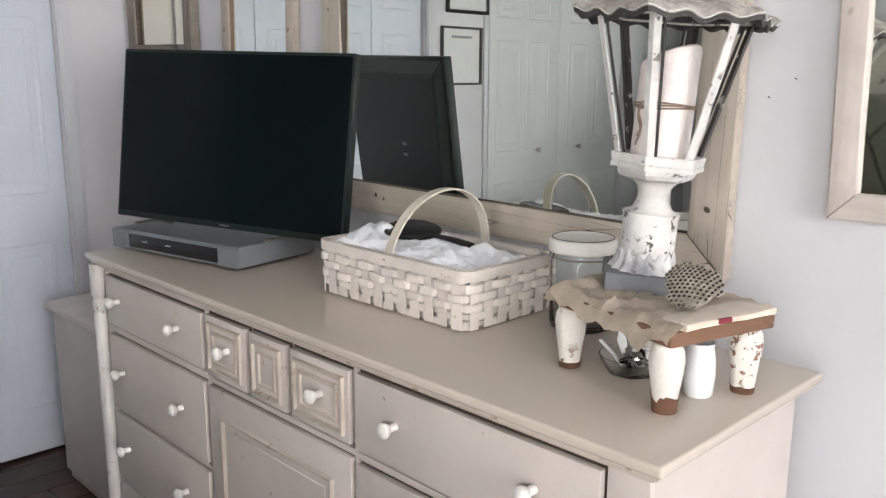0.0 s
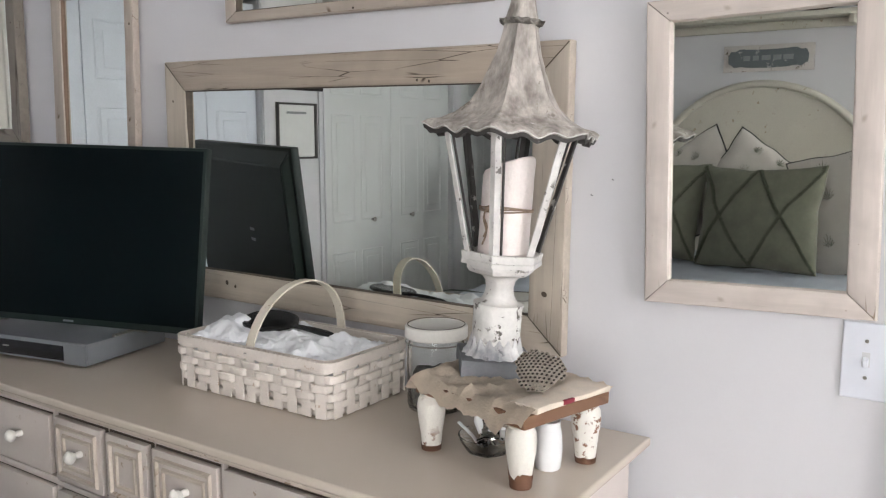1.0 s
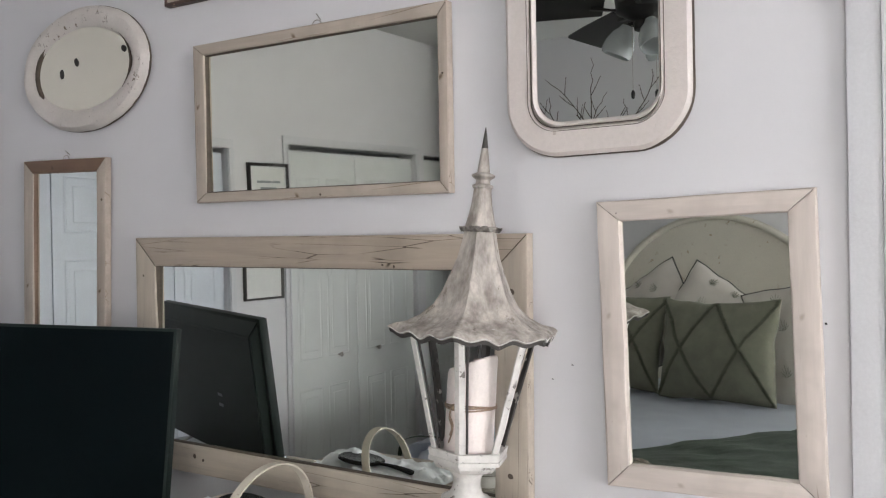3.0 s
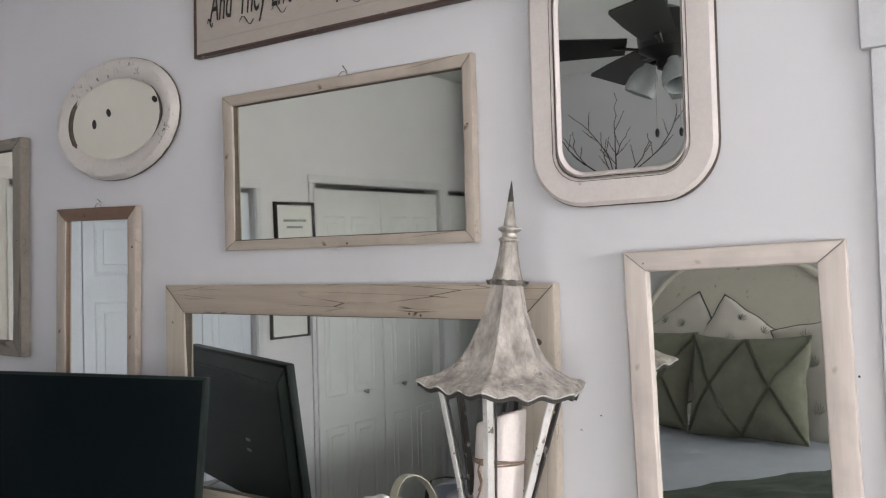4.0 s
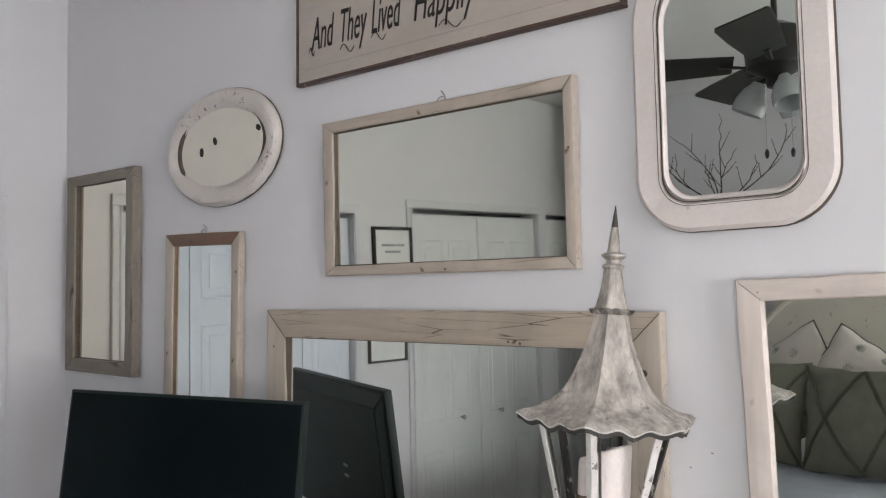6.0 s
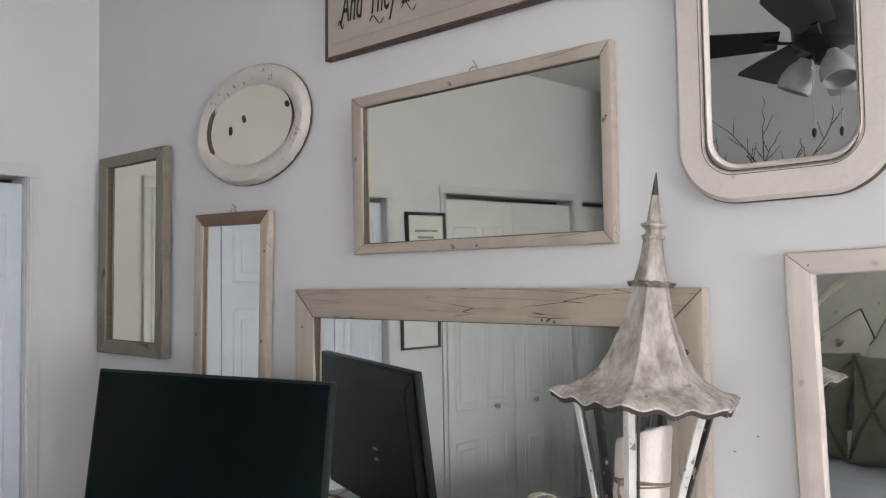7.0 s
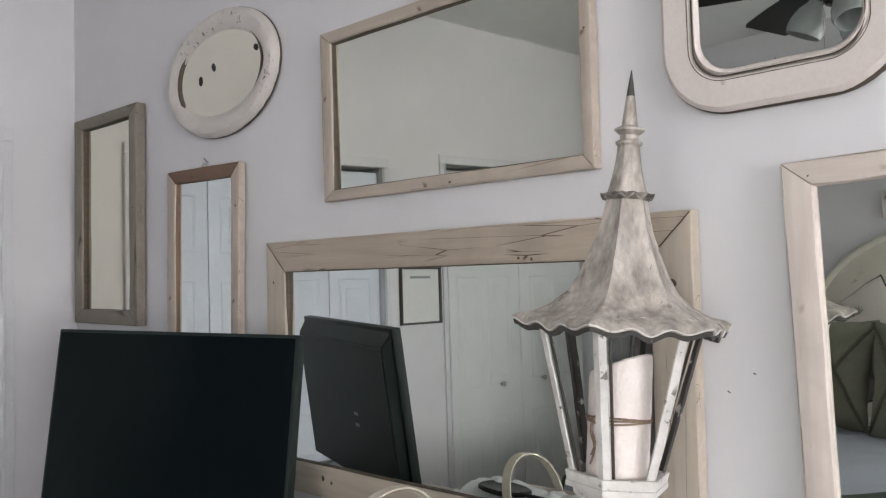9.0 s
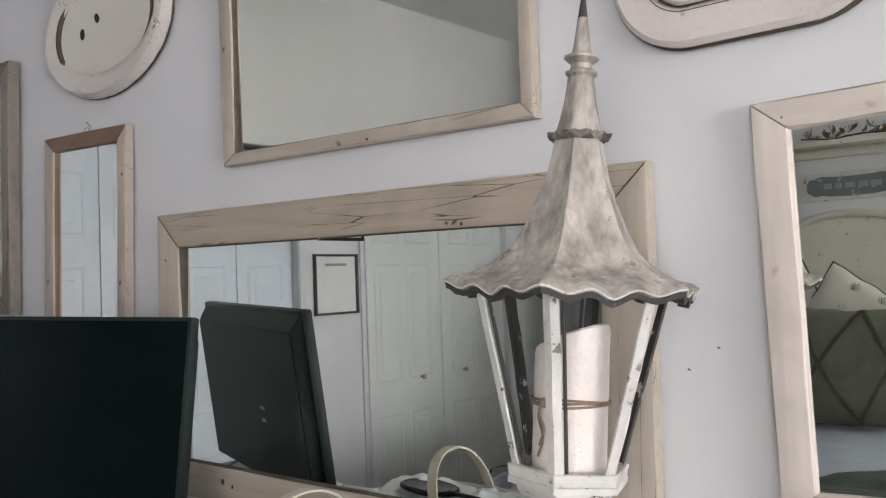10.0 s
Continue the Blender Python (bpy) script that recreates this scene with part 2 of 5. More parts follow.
JAR_FILL = plain("grey_jar_filling", (0.20, 0.19, 0.18), 0.8, var=0.6, scale=60)
WHITE_CHINA = plain("white_china", (0.80, 0.80, 0.80), 0.2, var=0.03)
METAL = plain("tarnished_metal", (0.42, 0.40, 0.37), 0.3, 0.9, 0.3, 80)
SIGN_PAINT = painted("sign_paint", (0.50, 0.44, 0.39), (0.34, 0.28, 0.23), 0.0, 0.6, stretch=(0.4, 1, 1.6), dirt=0.16)
SIGN_EDGE = painted("dark_brown_edge", (0.085, 0.05, 0.04), (0.3, 0.2, 0.14), 0.04, 0.5)
SIGN_LINE = plain("faint_sign_line", (0.38, 0.33, 0.29), 0.7)
INK = plain("black_lettering", (0.015, 0.012, 0.010), 0.6)
GREEN_CLOTH = cloth("sage_green_linen", (0.20, 0.20, 0.15), 700, 0.2, 0.6, 12)
GREEN_CORD = cloth("dark_green_fringe", (0.11, 0.12, 0.08), 700, 0.3, 0.8, 60)
FLORAL = cloth("oatmeal_linen", (0.60, 0.56, 0.51), 700, 0.07, 0.5, 10)
DARK_PIPING = plain("charcoal_piping", (0.05, 0.05, 0.05), 0.9)
SPRIG = plain("grey_green_print", (0.10, 0.12, 0.08), 0.9)
SHEET = cloth("white_bed_linen", (0.72, 0.76, 0.84), 900, 0.05, 0.5, 6)
THROW = cloth("dark_green_throw", (0.075, 0.105, 0.075), 600, 0.2, 0.8, 14)
HEADBOARD = painted("cream_headboard_paint", (0.62, 0.585, 0.505), (0.4, 0.33, 0.25), 0.04, 0.45, dirt=0.06)
FAN_DARK = plain("dark_bronze", (0.02, 0.019, 0.018), 0.4, 0.2)
FROST = plain("frosted_shade_glass", (0.45, 0.48, 0.48), 0.25, var=0.05)
TWIG = plain("brown_twig", (0.07, 0.045, 0.03), 0.8, var=0.3)
DRY_LEAF = plain("dry_brown_leaf", (0.40, 0.31, 0.19), 0.7, var=0.5, scale=40)
PLAQUE = painted("slate_grey_plaque", (0.16, 0.18, 0.19), (0.4, 0.4, 0.4), 0.06, 0.6)
SLATE_PALE = plain("chalk_grey_letters", (0.28, 0.30, 0.30), 0.7)
PLATE = plain("white_switch_plastic", (0.76, 0.78, 0.84), 0.3, var=0.02)
PAPER = plain("white_paper", (0.74, 0.74, 0.72), 0.8, var=0.03)
GREY_FRAME = painted("dark_grey_frame", (0.10, 0.095, 0.085), (0.3, 0.27, 0.23), 0.05, 0.5)


# ---------------------------------------------------------------- mesh helpers
def link_mesh(name, bm, mats, smooth=False):
    bmesh.ops.recalc_face_normals(bm, faces=bm.faces)
    me = bpy.data.meshes.new(name)
    bm.to_mesh(me)
    bm.free()
    for m in (mats if isinstance(mats, (list, tuple)) else [mats]):
        me.materials.append(m)
    if smooth:
        for p in me.polygons:
            p.use_smooth = True
        try:
            me.set_sharp_from_angle(angle=radians(38))
        except AttributeError:
            pass
    return new(name, me)


def part(name, bm, material, parent, label="", smooth=True):
    ob = link_mesh(name, bm, material, smooth)
    ob.parent = parent
    if label:
        ob["label"] = label
    return ob


def structure(name, bm, material, label, category):
    return tagged(link_mesh(name, bm, material, False), label, category, kind="structure")


def thing(name, m, label, category, group="", kind=""):
    ob = new(name)
    ob.empty_display_size = 0.05
    ob.matrix_world = m
    return tagged(ob, label, category, group, kind)


def box(bm, x0, x1, y0, y1, z0, z1, bevel=0.0, seg=2):
    t = bmesh.new()
    bmesh.ops.create_cube(t, size=1.0)
    for v in t.verts:
        v.co = Vector(((x0 + x1) / 2 + v.co.x * (x1 - x0), (y0 + y1) / 2 + v.co.y * (y1 - y0), (z0 + z1) / 2 + v.co.z * (z1 - z0)))
    if bevel:
        bmesh.ops.bevel(t, geom=t.edges[:], offset=bevel, segments=seg, profile=0.6, affect="EDGES")
    absorb(bm, t)
    return bm


def absorb(bm, t, m=None):
    me = bpy.data.meshes.new("tmp")
    if m is not None:
        t.transform(m)
    t.to_mesh(me)
    t.free()
    bm.from_mesh(me)
    bpy.data.meshes.remove(me)


def boxm(*a, **k):
    return box(bmesh.new(), *a, **k)


def lathe(profile, seg=32, bm=None, at=(0, 0, 0), squash=None):
    """Turns (radius, height) pairs about the upright axis; squash(angle, r, z) may vary the radius."""
    bm = bm or bmesh.new()
    rings = []
    for r, z in profile:
        ring = []
        for i in range(seg):
            a = 2 * math.pi * i / seg
            rr, zz = squash(a, r, z) if squash else (r, z)
            ring.append(bm.verts.new((at[0] + rr * math.cos(a), at[1] + rr * math.sin(a), at[2] + zz)))
        rings.append(ring)
    for a, b in zip(rings, rings[1:]):
        for i in range(seg):
            bm.faces.new((a[i], a[(i + 1) % seg], b[(i + 1) % seg], b[i]))
    bm.faces.new(rings[0][::-1])
    bm.faces.new(rings[-1])
    return bm


def tube(path, radius, seg=8, bm=None, flat=1.0, closed=False):
    """A tube along a path of points; radius may be a list. flat squeezes it in its second direction."""
    bm = bm or bmesh.new()
    pts = [Vector(p) for p in path]
    n = len(pts)
    rings = []
    side = None
    for i, p in enumerate(pts):
        d = (pts[(i + 1) % n] - pts[i - 1]) if closed else (pts[min(i + 1, n - 1)] - pts[max(i - 1, 0)])
        d.normalize()
        if side is None:
            side = d.cross(Vector((0, 0, 1)) if abs(d.z) < 0.9 else Vector((1, 0, 0))).normalized()
        side = (side - d * side.dot(d)).normalized()
        up = side.cross(d)
        r = radius[i] if isinstance(radius, (list, tuple)) else radius
        rings.append([bm.verts.new(p + side * (r * math.cos(2 * math.pi * k / seg)) + up * (r * flat * math.sin(2 * math.pi * k / seg))) for k in range(seg)])
    pairs = list(zip(rings, rings[1:])) + ([(rings[-1], rings[0])] if closed else [])
    for a, b in pairs:
        for k in range(seg):
            bm.faces.new((a[k], a[(k + 1) % seg], b[(k + 1) % seg], b[k]))
    if not closed:
        bm.faces.new(rings[0][::-1])
        bm.faces.new(rings[-1])
    return bm


def prism(poly, y0, y1, bm=None, bevel=0.0):
    """A flat outline in x, z, given depth along y."""
    t = bmesh.new()
    a = [t.verts.new((x, y0, z)) for x, z in poly]
    b = [t.verts.new((x, y1, z)) for x, z in poly]
    n = len(poly)
    t.faces.new(a)
    t.faces.new(b[::-1])
    for i in range(n):
        t.faces.new((a[i], b[i], b[(i + 1) % n], a[(i + 1) % n]))
    bmesh.ops.recalc_face_normals(t, faces=t.faces)
    if bevel:
        bmesh.ops.bevel(t, geom=t.edges[:], offset=bevel, segments=2, profile=0.6, affect="EDGES")
    bm = bm or bmesh.new()
    absorb(bm, t)
    return bm


def ring_sweep(outline, profile, bm=None):
    """Sweeps a profile of (inset, y) round a closed outline of (x, z), inset towards its middle along the normals."""
    bm = bm or bmesh.new()
    n = len(outline)
    pts = [Vector((x, 0, z)) for x, z in outline]
    cols = []
    for i, p in enumerate(pts):
        d = (pts[(i + 1) % n] - pts[i - 1]).normalized()
        inward = Vector((-d.z, 0, d.x))
        cols.append([bm.verts.new(p + inward * s + Vector((0, y, 0))) for s, y in profile])
    k = len(profile)
    for i in range(n):
        a, b = cols[i], cols[(i + 1) % n]
        for j in range(k):
            bm.faces.new((a[j], b[j], b[(j + 1) % k], a[(j + 1) % k]))
    return bm


def worn(bm, amount=0.0012, cuts=0, freq=60):
    """Uneven, hand-worn surfaces."""
    if cuts:
        bmesh.ops.subdivide_edges(bm, edges=[e for e in bm.edges if e.calc_length() > 0.05], cuts=cuts, use_grid_fill=True)
    for v in bm.verts:
        v.co += noise.noise_vector(v.co * freq) * amount
    return bm


# ---------------------------------------------------------------- the room
def wall_with_openings(name, axis, at, out, a0, a1, openings, label):
    """A wall 0.12 thick in the plane axis=at, from a0 to a1, with openings (a, b, z0, z1)."""
    bm = bmesh.new()

    def block(p, q, z0, z1):
        if q - p < 1e-4 or z1 - z0 < 1e-4:
            return
        lo, hi = sorted((at, at + out * 0.12))
        if axis == "x":
            box(bm, lo, hi, p, q, z0, z1)
        else:
            box(bm, p, q, lo, hi, z0, z1)
    cur = a0
    for p, q, z0, z1 in sorted(openings):
        block(cur, p, 0, CEIL)
        block(p, q, 0, z0)
        block(p, q, z1, CEIL)
        cur = q
    block(cur, a1, 0, CEIL)
    return structure(name, bm, WALL_PAINT, label, "wall")


CLOSET_A = (-0.10, 1.14)
CLOSET_B = (-1.80, -0.56)
CLOSET_C = (-2.50, -1.92)
ALCOVE = -2.62
HEAD_B = 2.075
DOOR_C = (-0.652, 0.108)
HEAD = 2.03
wall_with_openings("wall_east", "x", WALL_E, 1, WALL_S - 0.12, WALL_N + 0.12, [(DOOR_C[0], DOOR_C[1], 0, 1.96)], "smooth off-white wall hung with old mirrors")
wall_with_openings("wall_north", "y", WALL_N, 1, ALCOVE - 0.12, WALL_E, [(*CLOSET_C, 0, HEAD_B), (*CLOSET_B, 0, HEAD_B), (*CLOSET_A, 0, HEAD)], "smooth off-white wall with two panelled closet openings")
wall_with_openings("wall_west", "x", WALL_W, -1, WALL_S, 2.32, [(-1.5, 0.1, 0.7, 2.2)], "off-white wall behind the bed")
wall_with_openings("wall_south", "y", WALL_S, -1, WALL_W - 0.12, WALL_E, [(-1.75, 0.25, 0.7, 2.2)], "off-white wall with a wide window")
structure("wall_alcove_west", boxm(ALCOVE - 0.12, ALCOVE, 2.20, WALL_N, 0, CEIL), WALL_PAINT, "off-white alcove wall", "wall")
structure("wall_alcove_south", boxm(ALCOVE, WALL_W - 0.12, 2.20, 2.32, 0, CEIL), WALL_PAINT, "off-white alcove return wall", "wall")
structure("ceiling", boxm(ALCOVE - 0.2, WALL_E + 0.85, WALL_S - 0.12, WALL_N + 0.75, CEIL, CEIL + 0.1), CEIL_PAINT, "matt white painted ceiling", "ceiling")
floor = structure("floor", boxm(ALCOVE - 0.12, WALL_E + 0.8, WALL_S - 0.12, WALL_N + 0.8, -0.1, -0.012), FLOOR_WOOD, "dark brown wooden floor boards", "floor")
# backs of closets and passage; unseen end walls added to keep sky light out
structure("wall_closet_end_west", boxm(ALCOVE - 0.12, ALCOVE, WALL_N + 0.12, WALL_N + 0.62, 0, CEIL), WALL_PAINT, "unseen white closet end wall, added to block sky light", "wall")
structure("wall_closet_end_east", boxm(WALL_E, WALL_E + 0.12, WALL_N + 0.12, WALL_N + 0.62, 0, CEIL), WALL_PAINT, "unseen white closet end wall, added to block sky light", "wall")
structure("wall_passage_north", boxm(WALL_E + 0.12, WALL_E + 0.72, 0.48, 0.60, 0, CEIL), WALL_PAINT, "unseen white passage end wall, added to block sky light", "wall")
structure("wall_passage_south", boxm(WALL_E + 0.12, WALL_E + 0.72, WALL_S - 0.12, WALL_S, 0, CEIL), WALL_PAINT, "unseen white passage end wall, added to block sky light", "wall")
structure("wall_closet", boxm(ALCOVE - 0.12, WALL_E + 0.12, WALL_N + 0.62, WALL_N + 0.7, 0, CEIL), WALL_PAINT, "white closet back wall", "wall")
structure("wall_passage", boxm(WALL_E + 0.72, WALL_E + 0.8, WALL_S - 0.12, 0.6, 0, CEIL), WALL_PAINT, "white passage wall", "wall")


def casing(name, axis, at, out, a0, a1, head, w=0.055, over=0.0, t=0.018):
    """Door casing: two jamb boards, a head board and the lining of the opening."""
    ob = thing(name, Matrix(), "white painted door casing with a plain profile", "door casing", kind="structure")

    def b(p, q, z0, z1, d0, d1, nm):
        lo, hi = sorted((at - out * d0, at - out * d1))
        bm = boxm(lo, hi, p, q, z0, z1, bevel=0.004) if axis == "x" else boxm(p, q, lo, hi, z0, z1, bevel=0.004)
        part(nm, bm, TRIM_PAINT, ob)
    b(a0 - w, a0, 0, head, 0.0, t, "jamb_board")
    b(a1, a1 + w, 0, head, 0.0, t, "jamb_board")
    b(a0 - w - over, a1 + w + over, head, head + w + over, 0.0, t + over * 0.4, "head_board")
    b(a0 - w * 0.35, a0 - w * 0.1, 0, head, t, t + 0.006, "bead")
    b(a1 + w * 0.1, a1 + w * 0.35, 0, head, t, t + 0.006, "bead")
    return ob


casing("door_casing_1", "y", WALL_N, 1, CLOSET_A[0], CLOSET_A[1], HEAD, 0.045)
casing("door_casing_2", "y", WALL_N, 1, CLOSET_B[0], CLOSET_B[1], HEAD_B, 0.045, t=0.010)
casing("door_casing_3", "x", WALL_E, 1, DOOR_C[0], DOOR_C[1], 1.975, 0.078, 0.014)


def panel_door(name, m, w, h, label, paint=None, rows=((0.18, 0.78), (0.95, 1.55), (1.66, 1.90)), knob_x=None, knob_z=0.95):
    """A moulded panel door leaf; local x along its width, its face towards local -y."""
    d = thing(name, m, label, "door", kind="structure")
    paint = paint or DAYLIT_DOOR_PAINT
    part("leaf", boxm(0.002, w - 0.002, 0, 0.034, 0.012, h, bevel=0.002), paint, d)
    cols = ((0.10 * w + 0.02, 0.48 * w - 0.01), (0.52 * w + 0.01, 0.90 * w - 0.02)) if w > 0.5 else ((0.17 * w, 0.83 * w),)
    for x0, x1 in cols:
        for z0, z1 in rows:
            o = [(x0, z0), (x1, z0), (x1, z1), (x0, z1)]
            bm = ring_sweep(o, [(0, 0.001), (0.006, -0.0022), (0.014, -0.0022), (0.024, 0.001)])
            part("moulding", bm, paint, d, smooth=False)
            part("raised_panel", boxm(x0 + 0.045, x1 - 0.045, -0.002, 0.002, z0 + 0.045, z1 - 0.045, bevel=0.0018, seg=1), paint, d, smooth=False)
    if knob_x is not None:
        k = lathe([(0.006, 0), (0.006, 0.012), (0.013, 0.018), (0.014, 0.026), (0.006, 0.031)], 14)
        k.transform(pose(knob_x, 0, knob_z, 90))
        part("knob", k, METAL, d, "small dull metal knob")
    return d


# closet doors, set back in their openings
wa = (CLOSET_A[1] - CLOSET_A[0]) / 4
for i in range(4):
    panel_door("door_1_leaf", pose(CLOSET_A[0] + wa * i, WALL_N + 0.022, 0), wa, HEAD - 0.022, "white moulded bifold closet door leaf", knob_x=(None, wa - 0.04, 0.04, None)[i])
wb = (CLOSET_B[1] - CLOSET_B[0]) / 2
for i in range(2):
    panel_door("door_2_leaf", pose(CLOSET_B[0] + wb * i, WALL_N + 0.022, 0), wb, HEAD_B - 0.030, "white panelled closet door with a small dark knob", CLOSET_PAINT, knob_x=(wb - 0.19, 0.19)[i])
panel_door("door_4_leaf", pose(CLOSET_C[0], WALL_N + 0.022, 0), CLOSET_C[1] - CLOSET_C[0], HEAD_B - 0.030, "white panelled closet door in the alcove", CLOSET_PAINT)
panel_door("door_3_leaf", pose(WALL_E + 0.05, DOOR_C[1], 0, 0, 0, -90), DOOR_C[1] - DOOR_C[0], 1.95, "closed white panelled door in its casing")


def window(name, m, w, h):
    """A sash window in its opening; local x across, outside towards +y."""
    d = thing(name, m, "white sash window with clear panes", "window", kind="structure")
    for nm, a in (("window_frame", (0, 0.05, 0.02, 0.08, 0, h)), ("window_frame", (w - 0.05, w, 0.02, 0.08, 0, h)), ("window_frame", (0.05, w - 0.05, 0.02, 0.08, 0, 0.05)),
                  ("window_frame", (0.05, w - 0.05, 0.02, 0.08, h - 0.05, h)), ("window_frame", (0.05, w - 0.05, 0.025, 0.075, h / 2 - 0.02, h / 2 + 0.02)),
                  ("window_frame", (w / 2 - 0.02, w / 2 + 0.02, 0.026, 0.074, 0.05, h / 2 - 0.02)), ("window_sill", (-0.04, w + 0.04, -0.06, 0.02, -0.035, 0.0))):
        part(nm, boxm(*a, bevel=0.004), TRIM_PAINT, d)
    for z0, z1 in ((0.05, h / 2 - 0.02), (h / 2 + 0.02, h - 0.05)):
        p = part("pane", boxm(0.05, w - 0.05, 0.048, 0.052, z0, z1), CLEAR, d)
        p.visible_shadow = False
    return d


window("window_1", pose(0.25, WALL_S, 0.7, 0, 0, 180), 2.0, 1.5)
# unseen window, added to go with the lamp that brightens the dresser
window("fill_window", pose(WALL_W, -1.5, 0.7, 0, 0, 90), 1.6, 1.5)

for nm, a in (("baseboard_east", (WALL_E - 0.014, WALL_E, 0.186, WALL_N, 0, 0.10)), ("baseboard_north", (1.185, WALL_E - 0.014, WALL_N - 0.014, WALL_N, 0, 0.10)),
              ("baseboard_north_middle", (-0.53, -0.145, WALL_N - 0.014, WALL_N, 0, 0.10)), ("baseboard_west", (WALL_W, WALL_W + 0.014, WALL_S, 2.32, 0, 0.10))):
    structure(nm, boxm(*a, bevel=0.003), TRIM_PAINT, "white painted baseboard", "baseboard")


# ---------------------------------------------------------------- the dresser
DTOP = 0.915
DX0, DX1, DY0, DY1 = 0.872, 1.29, 0.582, 2.187


def knob_bm():
    k = lathe([(0.008, 0), (0.008, 0.010), (0.006, 0.014), (0.011, 0.019), (0.0155, 0.026), (0.0155, 0.031), (0.010, 0.037), (0.003, 0.039)], 18)
    k.transform(pose(0, 0, 0, 0, -90, 0) @ Matrix.Scale(0.88, 4))
    return k


def make_dresser():
    d = thing("dresser", Matrix(), "long taupe-cream painted wooden dresser with white knobs", "dresser")
    part("body", boxm(DX0 + 0.012, DX1, DY0, DY1, 0.09, DTOP - 0.030, bevel=0.003), DRESSER, d)
    part("plinth", boxm(DX0 + 0.03, DX1 - 0.01, DY0 + 0.02, DY1 - 0.02, 0.0, 0.09, bevel=0.003), DRESSER, d)
    top = boxm(DX0 - 0.038, DX1 + 0.005, DY0 - 0.036, DY1 + 0.02, DTOP - 0.016, DTOP, bevel=0.005, seg=3)
    part("worktop", top, DRESSER_TOP, d, "smooth satin cream top")
    for a in ((DX0 - 0.030, DX1, DY0 - 0.028, DY1 + 0.012, DTOP - 0.024, DTOP - 0.016), (DX0 - 0.018, DX1, DY0 - 0.016, DY1 + 0.004, DTOP - 0.034, DTOP - 0.024)):
        part("top_moulding", boxm(*a, bevel=0.003), DRESSER_EDGE, d, "worn moulding under the top")
    # face frame
    for a in ((0.582, 0.644), (1.154, 1.162), (1.667, 1.674), (2.177, 2.187)):
        part("stile", boxm(DX0 + 0.001, DX0 + 0.013, a[0], a[1], 0.09, 0.881, bevel=0.002), DRESSER, d)
    for y0, y1, zs in ((0.644, 1.154, ((0.870, 0.878), (0.703, 0.716), (0.495, 0.505), (0.300, 0.310))), (1.674, 2.177, ((0.864, 0.878), (0.708, 0.724), (0.494, 0.504), (0.291, 0.301))), (1.162, 1.667, ((0.868, 0.878), (0.706, 0.718)))):
        for z0, z1 in zs:
            part("rail", boxm(DX0 + 0.001, DX0 + 0.013, y0, y1, z0, z1, bevel=0.002), DRESSER, d)

    # dark slab that paints the shade in the gaps round a front
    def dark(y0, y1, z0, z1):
        part("gap_shade", boxm(DX0 + 0.0085, DX0 + 0.0115, y0, y1, z0, z1), SHADE_AND_KNOB_BROWN, d, smooth=False)

    def drawer(y0, y1, z0, z1, knobs, framed=False):
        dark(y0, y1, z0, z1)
        g = 0.0035
        dr = part("drawer", boxm(DX0 - 0.006, DX0 + 0.008, y0 + g, y1 - g, z0 + g, z1 - g, bevel=0.003), DRESSER, d)
        if framed:
            o = [(-y1 + 0.016, z0 + 0.016), (-y0 - 0.016, z0 + 0.016), (-y0 - 0.016, z1 - 0.016), (-y1 + 0.016, z1 - 0.016)]
            for w, dd in ((0.0, 0.006), (0.018, 0.004)):
                q = [(x + (w if x == min(p[0] for p in o) else -w), z + (w if z == min(p[1] for p in o) else -w)) for x, z in o]
                bm = ring_sweep(q, [(0, 0.0), (0.003, -dd), (0.009, -dd), (0.013, 0.0)])
                bm.transform(Matrix.Translation((DX0 - 0.0062, 0, 0)) @ pose(0, 0, 0, 0, 0, -90))
                part("moulding", bm, DRESSER_EDGE, dr, smooth=False)
        for ky in knobs:
            k = part("knob", knob_bm(), KNOB, dr, "white turned wooden knob")
            k.location = (DX0 - 0.006, ky, (z0 + z1) / 2 + 0.006)
    for y0, y1, ky, rows in ((1.677, 2.175, (1.787, 2.097), ((0.727, 0.861), (0.506, 0.706), (0.304, 0.492), (0.10, 0.290))), (0.647, 1.152, (0.757, 1.047), ((0.719, 0.867), (0.508, 0.700), (0.313, 0.493), (0.10, 0.298)))):
        for z0, z1 in rows:
            drawer(y0, y1, z0, z1, ky)
    drawer(1.499, 1.664, 0.722, 0.864, (1.570,), True)
    drawer(1.357, 1.490, 0.722, 0.864, (), True)
    drawer(1.164, 1.348, 0.722, 0.864, (1.248,), True)
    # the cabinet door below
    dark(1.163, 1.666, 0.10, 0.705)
    dd = part("cabinet_door", boxm(DX0 - 0.006, DX0 + 0.008, 1.167, 1.662, 0.105, 0.701, bevel=0.003), DRESSER, d)
    o = [(-1.612, 0.155), (-1.217, 0.155), (-1.217, 0.645), (-1.612, 0.645)]
    bm = ring_sweep(o, [(0, 0.0), (0.004, -0.006), (0.012, -0.006), (0.02, 0.0)])
    bm.transform(Matrix.Translation((DX0 - 0.0062, 0, 0)) @ pose(0, 0, 0, 0, 0, -90))
    part("moulding", bm, DRESSER_EDGE, dd, smooth=False)
    part("door_panel", boxm(DX0 - 0.0075, DX0 - 0.004, 1.243, 1.586, 0.181, 0.619, bevel=0.0015, seg=1), DRESSER, dd)
